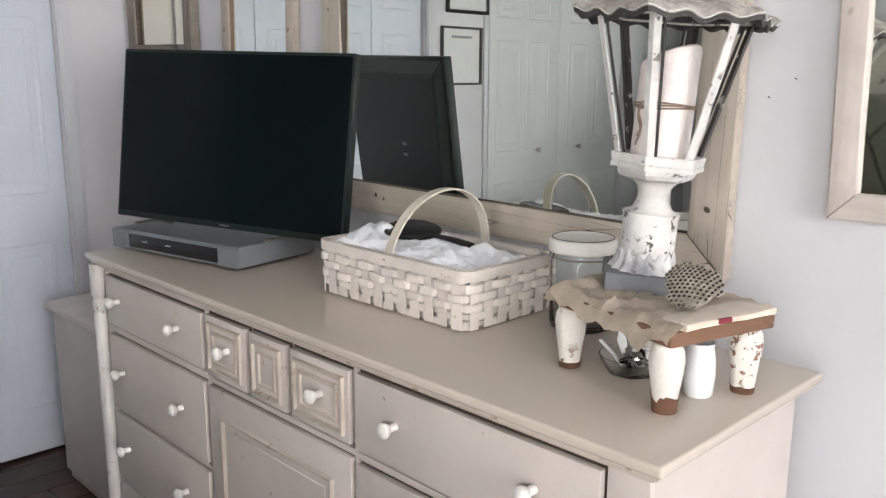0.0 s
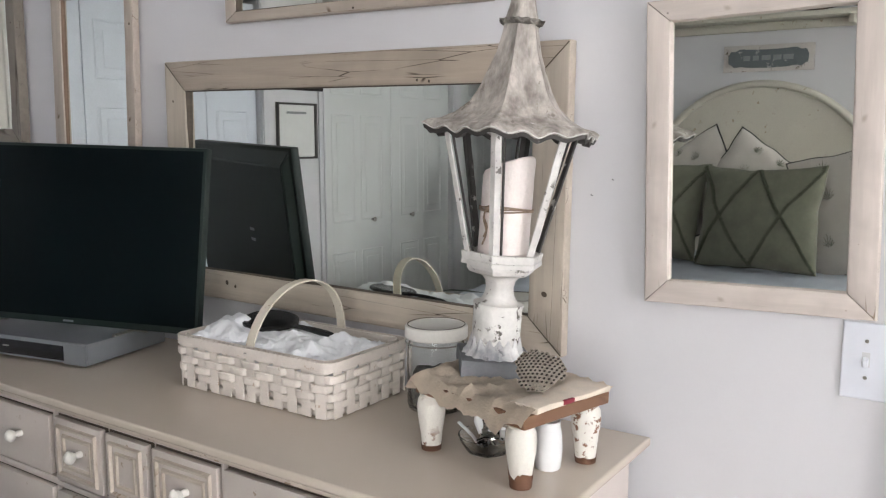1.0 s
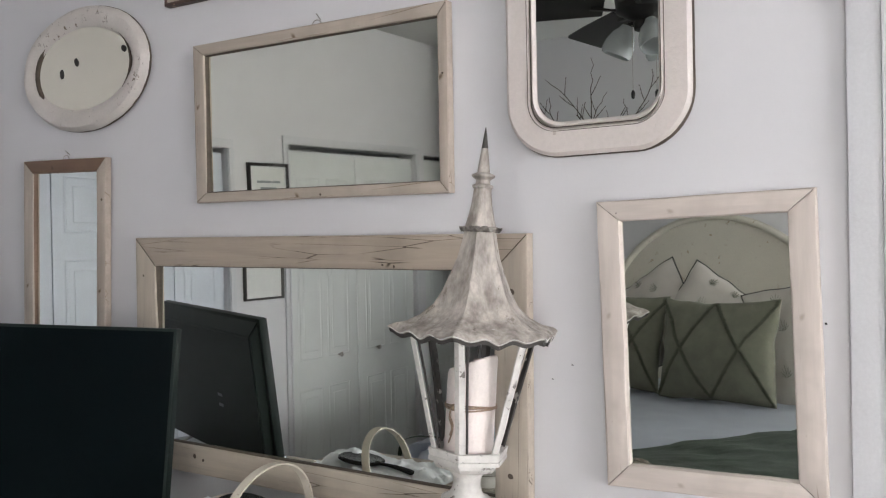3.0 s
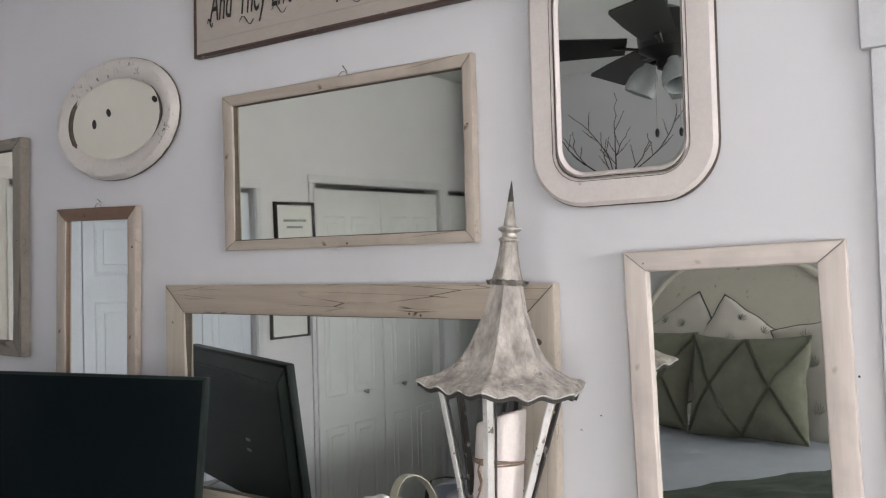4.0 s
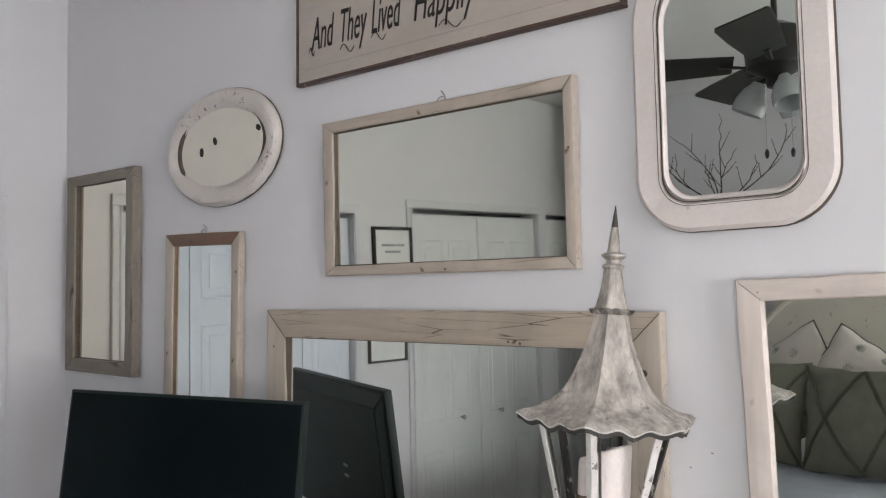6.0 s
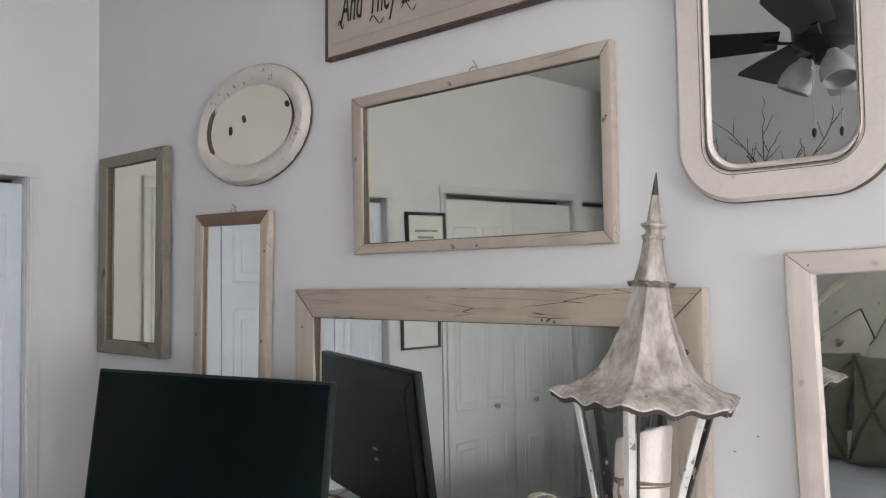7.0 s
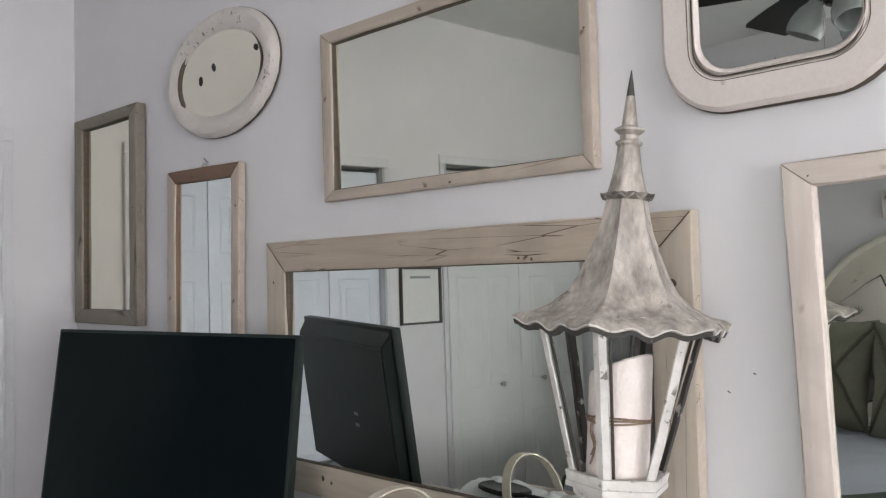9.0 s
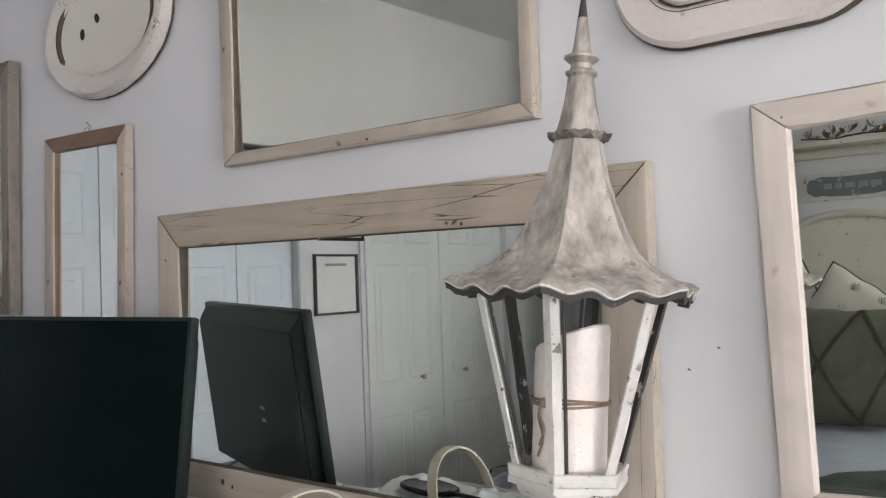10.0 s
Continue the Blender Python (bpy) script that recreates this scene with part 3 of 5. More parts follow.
    # turned half-column at the far end
    prof = [(0.020, 0), (0.020, 0.12), (0.017, 0.13), (0.019, 0.145), (0.018, 0.16), (0.019, 0.40), (0.018, 0.655), (0.015, 0.665), (0.020, 0.675), (0.020, 0.69), (0.016, 0.70), (0.021, 0.71), (0.021, 0.79)]
    part("turned_post", lathe(prof, 20, at=(DX0 - 0.006, 2.211, 0.09)), POST_PAINT, d, "pale turned corner post with worn paint")
    return d


make_dresser()


def make_side_chest():
    c = thing("side_chest", Matrix(), "low cream painted chest beside the dresser", "chest")
    part("body", boxm(0.975, 1.33, 2.30, 2.90, 0.03, 0.60, bevel=0.004), DRESSER, c)
    part("top", boxm(0.955, 1.34, 2.28, 2.915, 0.60, 0.625, bevel=0.006), DRESSER, c)
    part("plinth", boxm(0.985, 1.32, 2.31, 2.89, 0.0, 0.03, bevel=0.003), DRESSER_EDGE, c)
    for y, z in ((2.40, 0.46), (2.40, 0.36)):
        k = part("knob", lathe([(0.004, 0), (0.007, 0.006), (0.002, 0.011)], 10), SHADE_AND_KNOB_BROWN, c, "small dark knob")
        k.matrix_local = pose(0.976, y, z, 0, -90, 0)
    return c


make_side_chest()


# ---------------------------------------------------------------- the television and its box
def make_media_box():
    m = thing("media_player", Matrix.Translation((1.003, 1.742, DTOP)) @ pose(0, 0, 0, 0, 0, 11), "silver plastic media player box with a black front", "media player")
    # local: x into the room's wall, y along its front
    part("case", boxm(0.0, 0.25, 0.0, 0.470, 0.006, 0.056, bevel=0.004), SILVER_PLASTIC, m)
    part("front_recess", boxm(-0.003, 0.004, 0.070, 0.405, 0.012, 0.046, bevel=0.002), DARK_PLASTIC, m, "glossy black recessed front")
    part("lip", boxm(-0.006, 0.0, 0.0, 0.067, 0.006, 0.054, bevel=0.003), SILVER_PLASTIC, m)
    part("lip", boxm(-0.006, 0.0, 0.408, 0.470, 0.006, 0.054, bevel=0.003), SILVER_PLASTIC, m)
    for y in (0.24, 0.33):
        part("indicator", boxm(-0.0045, -0.002, y, y + 0.02, 0.030, 0.033), METAL, m)
    for y in (0.05, 0.42):
        part("foot", lathe([(0.012, 0.0), (0.012, 0.006)], 12, at=(0.12, y, 0)), DARK_PLASTIC, m)
    return m


make_media_box()


def make_television():
    ang = math.degrees(math.atan2(-(1.588 - 2.245), (1.232 - 0.996)))
    # local x along the screen from its far end to its near end, local -y towards the room
    w, h, z0 = 0.698, 0.430, 0.0
    t = thing("television", Matrix.Translation((0.996, 2.245, 1.423)) @ pose(0, 0, 0, 0, 0, -ang) @ pose(0, 0, 0, -7.5, 1.5, 0) @ Matrix.Translation((0, 0, -0.430)), "black flat-screen television with a dark glossy screen", "television")
    part("bezel", prism([(0, z0), (w, z0), (w, z0 + h), (0, z0 + h)], 0.0, 0.024, bevel=0.004), BLACK_SHELL, t)
    part("screen", boxm(0.008, w - 0.008, -0.0015, 0.001, z0 + 0.016, z0 + h - 0.008), BLACK_GLOSS, t, "dark glossy screen, switched off")
    back = bmesh.new()
    a = [(0.01, z0 + 0.01), (w - 0.01, z0 + 0.01), (w - 0.01, z0 + h - 0.01), (0.01, z0 + h - 0.01)]
    b = [(0.02, z0 + 0.01), (w - 0.016, z0 + 0.01), (w - 0.016, z0 + h - 0.045), (0.02, z0 + h - 0.045)]
    va = [back.verts.new((x, 0.0245, z)) for x, z in a]
    vb = [back.verts.new((x, 0.052, z)) for x, z in b]
    back.faces.new(vb)
    for i in range(4):
        back.faces.new((va[i], va[(i + 1) % 4], vb[(i + 1) % 4], vb[i]))
    bmesh.ops.bevel(back, geom=back.edges[:], offset=0.004, segments=2, affect="EDGES")
    part("back_shell", back, BLACK_SHELL, t, smooth=False)
    for z in (0.16, 0.19):
        part("socket", boxm(w * 0.62, w * 0.66, 0.0525, 0.054, z0 + z, z0 + z + 0.008), SILVER_PLASTIC, t)
    part("badge", boxm(w * 0.49, w * 0.53, -0.0025, -0.001, z0 + 0.006, z0 + 0.010), SILVER_PLASTIC, t)
    for x in (0.12, w - 0.18):
        f = tube([(x, -0.055, -0.009), (x, -0.02, -0.006), (x, 0.01, -0.002), (x, 0.04, -0.004), (x, 0.075, -0.012)], 0.004, 8)
        part("foot", f, METAL, t, "bright metal foot")
    return t


make_television()


# ---------------------------------------------------------------- mirrors on the wall
def framed_mirror(name, yl, yr, z0, z1, wl, wr, wt, wb_, depth, mat, glass_mat, label, tilt=0.0, roll=0.0, top_mat=None, lip=0.004, knots=(), hook=False, wear=0.0016, inner_mat=None, joint=0.0003):
    """A mirror between yl (its left) and yr, z0 and z1, with mitred boards; tilt leans its top into the room."""
    w, h = yl - yr, z1 - z0
    m = Matrix.Translation((WALL_E - 0.004, (yl + yr) / 2, (z0 + z1) / 2)) @ pose(0, 0, 0, tilt, roll, -90)
    t = thing(name, m, label, "mirror", "mirrors on the wall")
    d = depth
    X0, X1, Z0, Z1 = -w / 2, w / 2, -h / 2, h / 2
    boards = (("top_rail", [(X0, Z1), (X1, Z1), (X1 - wr, Z1 - wt), (X0 + wl, Z1 - wt)], 0), ("bottom_rail", [(X0, Z0), (X1, Z0), (X1 - wr, Z0 + wb_), (X0 + wl, Z0 + wb_)], 0),
              ("left_stile", [(X0, Z0), (X0 + wl, Z0 + wb_), (X0 + wl, Z1 - wt), (X0, Z1)], 90), ("right_stile", [(X1, Z0), (X1 - wr, Z0 + wb_), (X1 - wr, Z1 - wt), (X1, Z1)], 90))
    for nm, poly, turn in boards:
        cx, cz = sum(p[0] for p in poly) / 4, sum(p[1] for p in poly) / 4
        g = 0.0006
        poly2 = [(cx + (x - cx) * (1 - g * 2), cz + (z - cz) * (1 - g * 2)) for x, z in poly]
        bm = prism(poly2, -d, -0.003, bevel=0.003)
        worn(bm, wear, 5, 26)
        bm.transform(Matrix.Translation((-cx, 0, -cz)))
        rot = pose(0, 0, 0, 0, turn, 0)
        bm.transform(rot.inverted())
        o = part(nm, bm, top_mat if (top_mat and nm == "top_rail") else mat, t)
        o.matrix_local = Matrix.Translation((cx, 0, cz)) @ rot
    for sx, sz, wx, wz in ((-1, 1, wl, wt), (1, 1, wr, wt), (-1, -1, wl, wb_), (1, -1, wr, wb_)):
        p0, p1 = Vector((sx * w / 2 - sx * 0.002, 0, sz * h / 2 - sz * 0.002)), Vector((sx * w / 2 - sx * wx, 0, sz * h / 2 - sz * wz))
        part("mitre_joint", tube([p0 + Vector((0, -d + 0.0002, 0)), p1 + Vector((0, -d + 0.0002, 0))], joint, 6), EDGE_DARK, t, "thin dark mitre joint")
    ob_ = [(X0, Z0), (X1, Z0), (X1, Z1), (X0, Z1)]
    part("outer_edge", ring_sweep(ob_, [(-0.0012, -0.004), (-0.0016, -d + 0.003), (0.0008, -d + 0.0008), (0.0008, -0.004)]), mat, t, "rubbed outer edge", smooth=False)
    # inner lip and the glass behind it
    o = [(X0 + wl, Z0 + wb_), (X1 - wr, Z0 + wb_), (X1 - wr, Z1 - wt), (X0 + wl, Z1 - wt)]
    part("inner_lip", ring_sweep(o, [(-0.002, -d * 0.4), (-0.002, -d * 0.90), (lip * 0.6, -d * 0.66), (lip * 0.6, -d * 0.4)]), inner_mat or EDGE_DARK, t, "dark worn inner edge", smooth=False)
    part("mirror_glass", boxm(X0 + wl - 0.001, X1 - wr + 0.001, -d * 0.5, -d * 0.5 + 0.004, Z0 + wb_ - 0.001, Z1 - wt + 0.001), glass_mat, t, "old silvered glass", smooth=False)
    for kx, kz, r in knots:
        k = lathe([(r, 0), (r * 0.95, 0.0012), (r * 0.6, 0.0018)], 14, squash=lambda a, rr, z: (rr * (1 + 0.12 * math.sin(2 * a + kx * 40)), z))
        k.transform(pose(kx, -d + 0.001, kz, 90))
        part("nail_hole", k, EDGE_DARK, t, "dark nail hole")
    if hook:
        pts = [(0.014 * math.cos(a) + hook[0], -d * 0.5, Z1 + 0.013 * math.sin(a)) for a in [math.pi * i / 10 for i in range(11)]]
        part("hanging_wire", tube(pts, 0.0012, 6), METAL, t, "bent wire hanger")
        part("nail", tube([(hook[0] + 0.002, -0.002, Z1 + 0.015), (hook[0] + 0.002, -0.016, Z1 + 0.026)], 0.0013, 6), METAL, t)
    return t


framed_mirror("tall_grey_mirror", 3.033, 2.582, 1.410, 2.102, 0.058, 0.047, 0.036, 0.046, 0.034, FRAME_GREY, SILVER_OLD, "tall narrow mirror in a grey-brown wooden frame", roll=1.0, knots=((0.205, 0.02, 0.004), (0.0, 0.335, 0.003)))
framed_mirror("narrow_mirror", 2.417, 2.040, 1.02, 1.852, 0.044, 0.036, 0.036, 0.04, 0.024, FRAME_CREAM, SILVER, "narrow mirror in a cream frame with a bare brown top", roll=1.9, top_mat=FRAME_BARE, hook=(0.0, 0), knots=((0.175, 0.30, 0.004),), inner_mat=FRAME_BARE)
framed_mirror("wide_upper_mirror", 1.668, 0.924, 1.7015, 2.0935, 0.036, 0.023, 0.026, 0.024, 0.026, FRAME_CREAM, SILVER_DIM, "wide mirror in a thin cream painted frame", tilt=1.0, roll=0.7, hook=(0.02, 0), knots=((0.03, -0.189, 0.003), (0.36, 0.05, 0.002)))
framed_mirror("big_low_mirror", 1.901, 0.752, 1.0165, 1.6135, 0.075, 0.074, 0.072, 0.070, 0.030, FRAME_CREAM_OLD, SILVER, "wide mirror in a broad cracked cream wooden frame above the dresser", roll=0.65, joint=0.0009, top_mat=FRAME_TAN,
              knots=((0.540, 0.185, 0.007), (0.535, -0.18, 0.006), (-0.545, 0.20, 0.004), (-0.36, -0.255, 0.006), (-0.33, -0.262, 0.004), (0.23, 0.235, 0.003), (0.26, 0.232, 0.003), (0.0, -0.27, 0.004)))
framed_mirror("bed_view_mirror", 0.600, 0.227, 1.1425, 1.6665, 0.041, 0.042, 0.036, 0.040, 0.026, FRAME_PINK, SILVER, "upright mirror in a pale cream wooden frame", roll=-1.4, wear=0.002, inner_mat=FRAME_PINK, knots=((-0.15, 0.24, 0.0014),))


def oval(cx, cz, a, b, n=72):
    return [(cx + a * math.cos(2 * math.pi * i / n), cz + b * math.sin(2 * math.pi * i / n)) for i in range(n)]


def make_oval_mirror():
    m = thing("oval_mirror", Matrix.Translation((WALL_E - 0.004, 2.123, 2.100)) @ pose(0, 0, 0, 0, 0, -90), "oval mirror in a chipped white rounded frame with black spots", "mirror", "mirrors on the wall")
    ring = ring_sweep(oval(0, 0, 0.272, 0.174), [(0.0, -0.003), (0.0, -0.016), (0.012, -0.030), (0.032, -0.033), (0.052, -0.024), (0.062, -0.016), (0.066, -0.004)])
    worn(ring, 0.002, 0, 40)
    part("frame", ring, FRAME_WHITE, m)
    part("outer_edge", ring_sweep(oval(0, 0, 0.272, 0.174), [(-0.0012, -0.004), (-0.0012, -0.008), (0.001, -0.010), (0.001, -0.004)]), EDGE_DARK, m, "rubbed dark outer edge")
    part("inner_edge", ring_sweep(oval(0, 0, 0.207, 0.129), [(-0.007, -0.010), (-0.006, -0.0235), (0.001, -0.0225), (0.004, -0.018), (0.004, -0.010)]), EDGE_DARK, m, "dark worn inner rim")
    part("mirror_glass", prism(oval(0, 0, 0.206, 0.128, 48), -0.0175, -0.0135), SILVER_OLD, m, "foxed silvered glass", smooth=False)
    for x, z, r in ((-0.026, 0.022, 0.011), (-0.094, -0.004, 0.012), (0.179, 0.034, 0.010)):
        s = lathe([(r, 0), (r * 0.95, 0.0006)], 14, squash=lambda a, rr, zz: (rr * (1 + 0.2 * math.sin(2 * a + r * 900)), zz))
        s.transform(pose(x, -0.0177, z, 90))
        part("lost_silver", s, INK, m, "black spot in the silvering")
    return m


make_oval_mirror()


def rounded(x0, x1, z0, z1, r_low, r_top, n=12):
    pts = []
    for cx, cz, r, a0 in ((x1 - r_low, z0 + r_low, r_low, -90), (x1 - r_top, z1 - r_top, r_top, 0), (x0 + r_top, z1 - r_top, r_top, 90), (x0 + r_low, z0 + r_low, r_low, 180)):
        pts += [(cx + r * math.cos(radians(a0 + 90 * i / n)), cz + r * math.sin(radians(a0 + 90 * i / n))) for i in range(n + 1)]
    return pts


def make_rounded_mirror():
    m = thing("rounded_mirror", Matrix.Translation((WALL_E - 0.004, 0.603, 1.755)) @ pose(0, 0, 0, 0, 0, -90), "rounded mirror in a thick blush-white painted frame", "mirror", "mirrors on the wall")
    o = rounded(-0.186, 0.174, 0.0, 0.56, 0.105, 0.165)
    part("frame", worn(ring_sweep(o, [(0.0, -0.003), (-0.001, -0.020), (0.006, -0.026), (0.048, -0.026), (0.052, -0.021), (0.054, -0.003)]), 0.0012, 0, 30), PINK_SOFT, m)
    i1 = rounded(-0.134, 0.128, 0.052, 0.508, 0.062, 0.125)
    part("inner_moulding", ring_sweep(i1, [(0.0, -0.003), (0.001, -0.023), (0.005, -0.027), (0.010, -0.022), (0.013, -0.014), (0.014, -0.003)]), PINK_SOFT, m)
    for rr_, yy in ((0.0525, -0.0265), (0.0455, -0.0268)):
        part("groove_line", ring_sweep(o, [(rr_, yy + 0.004), (rr_, yy), (rr_ + 0.0012, yy), (rr_ + 0.0012, yy + 0.004)]), EDGE_DARK, m, "thin dark groove")
    part("outer_edge", ring_sweep(o, [(-0.0025, -0.004), (-0.0025, -0.014), (0.001, -0.019), (0.001, -0.004)]), EDGE_DARK, m, "dark worn outer edge")
    part("mirror_glass", prism(rounded(-0.122, 0.116, 0.064, 0.496, 0.052, 0.115), -0.0195, -0.0155), SILVER, m, "silvered glass", smooth=False)
    return m


make_rounded_mirror()


# ---------------------------------------------------------------- lettered sign, switch
def lettering(text, size, m, mat, parent, shear=0.0, width=0.1):
    cu = bpy.data.curves.new("lettering", "FONT")
    cu.body, cu.size, cu.extrude, cu.shear = text, size, 0.0006, shear
    cu.resolution_u = 4
    cu.offset = 0.0
    ob = new("lettering_tmp", cu)
    me = bpy.data.meshes.new_from_object(ob.evaluated_get(bpy.context.evaluated_depsgraph_get()))
    bpy.data.objects.remove(ob)
    xs = [v.co.x for v in me.vertices]
    squeeze = width / (max(xs) - min(xs))
    me.materials.append(mat)
    o = new("lettering", me)
    o.parent = parent
    o.matrix_local = m @ Matrix.Diagonal((squeeze, 1, 1, 1))
    return o


def make_sign():
    s = thing("wall_sign", Matrix.Translation((WALL_E - 0.003, 1.777, 2.217)) @ pose(0, 0, 0, 0, 0.7, -90), "long beige wooden sign with black script lettering and dark edges", "sign")
    w, h = 0.971, 0.262
    part("board", worn(boxm(0.008, w - 0.008, -0.018, -0.002, 0.008, h - 0.008), 0.0008, 6), SIGN_PAINT, s)
    for a in ((0, w, 0, 0.009), (0, w, h - 0.009, h)):
        part("edge_strip", worn(boxm(a[0], a[1], -0.022, -0.001, a[2], a[3], bevel=0.002), 0.001, 6), SIGN_EDGE, s, "dark brown edge")
    for a in ((0, 0.008), (w - 0.008, w)):
        part("edge_strip", worn(boxm(a[0], a[1], -0.0215, -0.001, 0.009, h - 0.009, bevel=0.002), 0.001, 4), SIGN_EDGE, s, "dark brown edge")
    for x, word, sx in ((0.060, "And", 0.088), (0.165, "They", 0.094), (0.280, "Lived", 0.100), (0.420, "Happily", 0.185)):
        lettering(word, 0.125, pose(x, -0.0195, 0.088, 90, 0, 0), INK, s, 0.28, sx)
    # flourishes under and over the words
    for x0, z0, dx in ((0.052, 0.085, 0.02), (0.17, 0.07, 0.05), (0.282, 0.078, 0.05), (0.50, 0.06, 0.07)):
        pts = [(x0 + dx * i / 12, -0.0195, z0 + 0.012 * math.sin(i / 12 * 6.28)) for i in range(13)]
        part("flourish", tube(pts, [0.0008 + 0.0016 * math.sin(i / 12 * math.pi) for i in range(13)], 6, flat=0.3), INK, s)
    part("hairline", boxm(0.03, w - 0.03, -0.0188, -0.0175, 0.040, 0.0415), SIGN_LINE, s)
    return s


make_sign()


def make_switch():
    s = thing("light_switch", Matrix.Translation((WALL_E, 0.233, 1.078)) @ pose(0, 0, 0, 0, 0, -90), "white plastic toggle light switch plate", "light switch")
    part("plate", boxm(-0.036, 0.036, -0.006, 0.0, -0.066, 0.060, bevel=0.003, seg=3), PLATE, s)
    tg = boxm(-0.004, 0.004, -0.016, -0.005, -0.007, 0.007, bevel=0.002)
    tg.transform(pose(0, 0, 0, 20))
    part("toggle", tg, PLATE, s)
    part("toggle_slot", boxm(-0.006, 0.006, -0.0068, -0.0055, -0.012, 0.012), TRIM_PAINT, s)
    for z in (-0.03, 0.03):
        part("screw", screw_bm(z), METAL, s)
    return s


def screw_bm(z):
    b = lathe([(0.0032, 0), (0.0026, 0.0012)], 10)
    b.transform(pose(0, -0.006, z, 90))
    return b


make_switch()


# ---------------------------------------------------------------- basket
def make_basket():
    L, D, H = 0.40, 0.215, 0.104
    b = thing("basket", Matrix.Translation((1.048, 1.066, DTOP)), "whitewashed woven splint basket with a bent handle", "basket")

    def outline(k, n_side=10):
        """Rounded oblong at the height fraction k, bellying out upward."""
        g = 0.006 * math.sin(k * math.pi) + 0.010 * k
        return rounded(-g, D + g, -g, L + g, 0.022, 0.022, 4)

    def dense(pts, step=0.0055):
        out = []
        for i, p in enumerate(pts):
            q = pts[(i + 1) % len(pts)]
            n = max(1, int(round(math.hypot(q[0] - p[0], q[1] - p[1]) / step)))
            out += [(p[0] + (q[0] - p[0]) * j / n, p[1] + (q[1] - p[1]) * j / n) for j in range(n)]
        return out
    rows, sw = 6, 0.036
    part("base", boxm(0.004, D - 0.004, 0.004, L - 0.004, 0.0, 0.006), WICKER, b)
    part("lining", ring_prism(rounded(0.007, D - 0.007, 0.007, L - 0.007, 0.02, 0.02, 4), 0.004, H - 0.002, 0.003), WICKER, b)
    for r in range(rows):
        z0, z1 = H * r / rows + 0.0003, H * (r + 1) / rows - 0.0003
        pts = dense(outline((r + 0.5) / rows), 0.004)
        n = len(pts)
        per = sum(math.hypot(pts[(i + 1) % n][0] - pts[i][0], pts[(i + 1) % n][1] - pts[i][1]) for i in range(n))
        waves = 2 * round(per / (2 * sw))
        s, cols, bm = 0.0, [], bmesh.new()
        for i, p in enumerate(pts):
            q, o = pts[(i + 1) % n], pts[i - 1]
            d = Vector((q[0] - o[0], q[1] - o[1])).normalized()
            nrm = Vector((d.y, -d.x))
            wv = math.sin(math.pi * s / per * waves + math.pi * r)
            off = 0.0036 * max(-1, min(1, wv * 2.0 + 0.75))
            zz = 0.0016 * noise.noise(Vector((p[0] * 30, p[1] * 30, r * 5.0)))
            sq = 0.0016 * (1 - max(-1, min(1, wv * 2.0 + 0.75))) / 2
            cols.append([bm.verts.new((p[0] + nrm.x * (off + e), p[1] + nrm.y * (off + e), z + zz)) for e, z in ((-0.001, z0 + sq), (0.0016, z0 + 0.002 + sq), (0.0022, (z0 + z1) / 2), (0.0016, z1 - 0.002 - sq), (-0.001, z1 - sq))])
            s += math.hypot(q[0] - p[0], q[1] - p[1])
        for i in range(n):
            a, c = cols[i], cols[(i + 1) % n]
            for j in range(4):
                bm.faces.new((a[j], c[j], c[j + 1], a[j + 1]))
        part("splint", bm, WICKER, b)
    # uprights show where the weavers pass behind them
    pts = dense(outline(0.5), 0.004)
    n = len(pts)
    per = sum(math.hypot(pts[(i + 1) % n][0] - pts[i][0], pts[(i + 1) % n][1] - pts[i][1]) for i in range(n))
    waves = 2 * round(per / (2 * sw))
    s, nxt = 0.0, 0.5
    for i, p in enumerate(pts):
        q = pts[(i + 1) % n]
        if s / per * waves >= nxt and nxt < waves:
            nxt += 1
            a = math.degrees(math.atan2(q[1] - p[1], q[0] - p[0]))
            o = part("upright", boxm(-0.0120, 0.0120, -0.0012, 0.0012, 0.003, H - 0.004, bevel=0.0008, seg=1), WICKER, b)
            o.matrix_local = pose(p[0], p[1], 0, 0, 0, a)
        s += math.hypot(q[0] - p[0], q[1] - p[1])
    for k, (e0, e1) in enumerate(((-0.012, -0.008), (-0.002, 0.002))):
        part("rim", ring_prism(rounded(e0 * 1.2 - 0.002, D - e0 * 1.2 + 0.002, e0 * 1.2 - 0.002, L - e0 * 1.2 + 0.002, 0.026, 0.026, 5), H - 0.012, H + 0.007, 0.003), WICKER, b, "smooth rim band")
    pts = []
    for i in range(25):
        a = math.pi * i / 24
        pts.append((D / 2 - (D / 2 + 0.006) * math.cos(a) + 0.040 * math.sin(a), L * 0.515 - 0.045 * i / 24 + 0.012 * math.sin(a), H - 0.035 + 0.150 * math.sin(a) ** 0.75))
    bm = bmesh.new()
    cols = []
    for i, p in enumerate(pts):
        d = Vector(pts[min(i + 1, 24)]) - Vector(pts[max(i - 1, 0)])
        n = Vector((-d.z, 0, d.x)).normalized()
        cols.append([bm.verts.new(Vector(p) + n * a + Vector((0, w, 0))) for a, w in ((0, -0.0105), (0.0035, -0.0105), (0.0035, 0.0105), (0, 0.0105))])
    for a, c in zip(cols, cols[1:]):
        for j in range(4):
            bm.faces.new((a[j], c[j], c[(j + 1) % 4], a[(j + 1) % 4]))
    bm.faces.new(cols[0])
    bm.faces.new(cols[-1][::-1])
    part("handle", bm, WICKER_HOLD, b, "pale bent wooden handle", smooth=False)
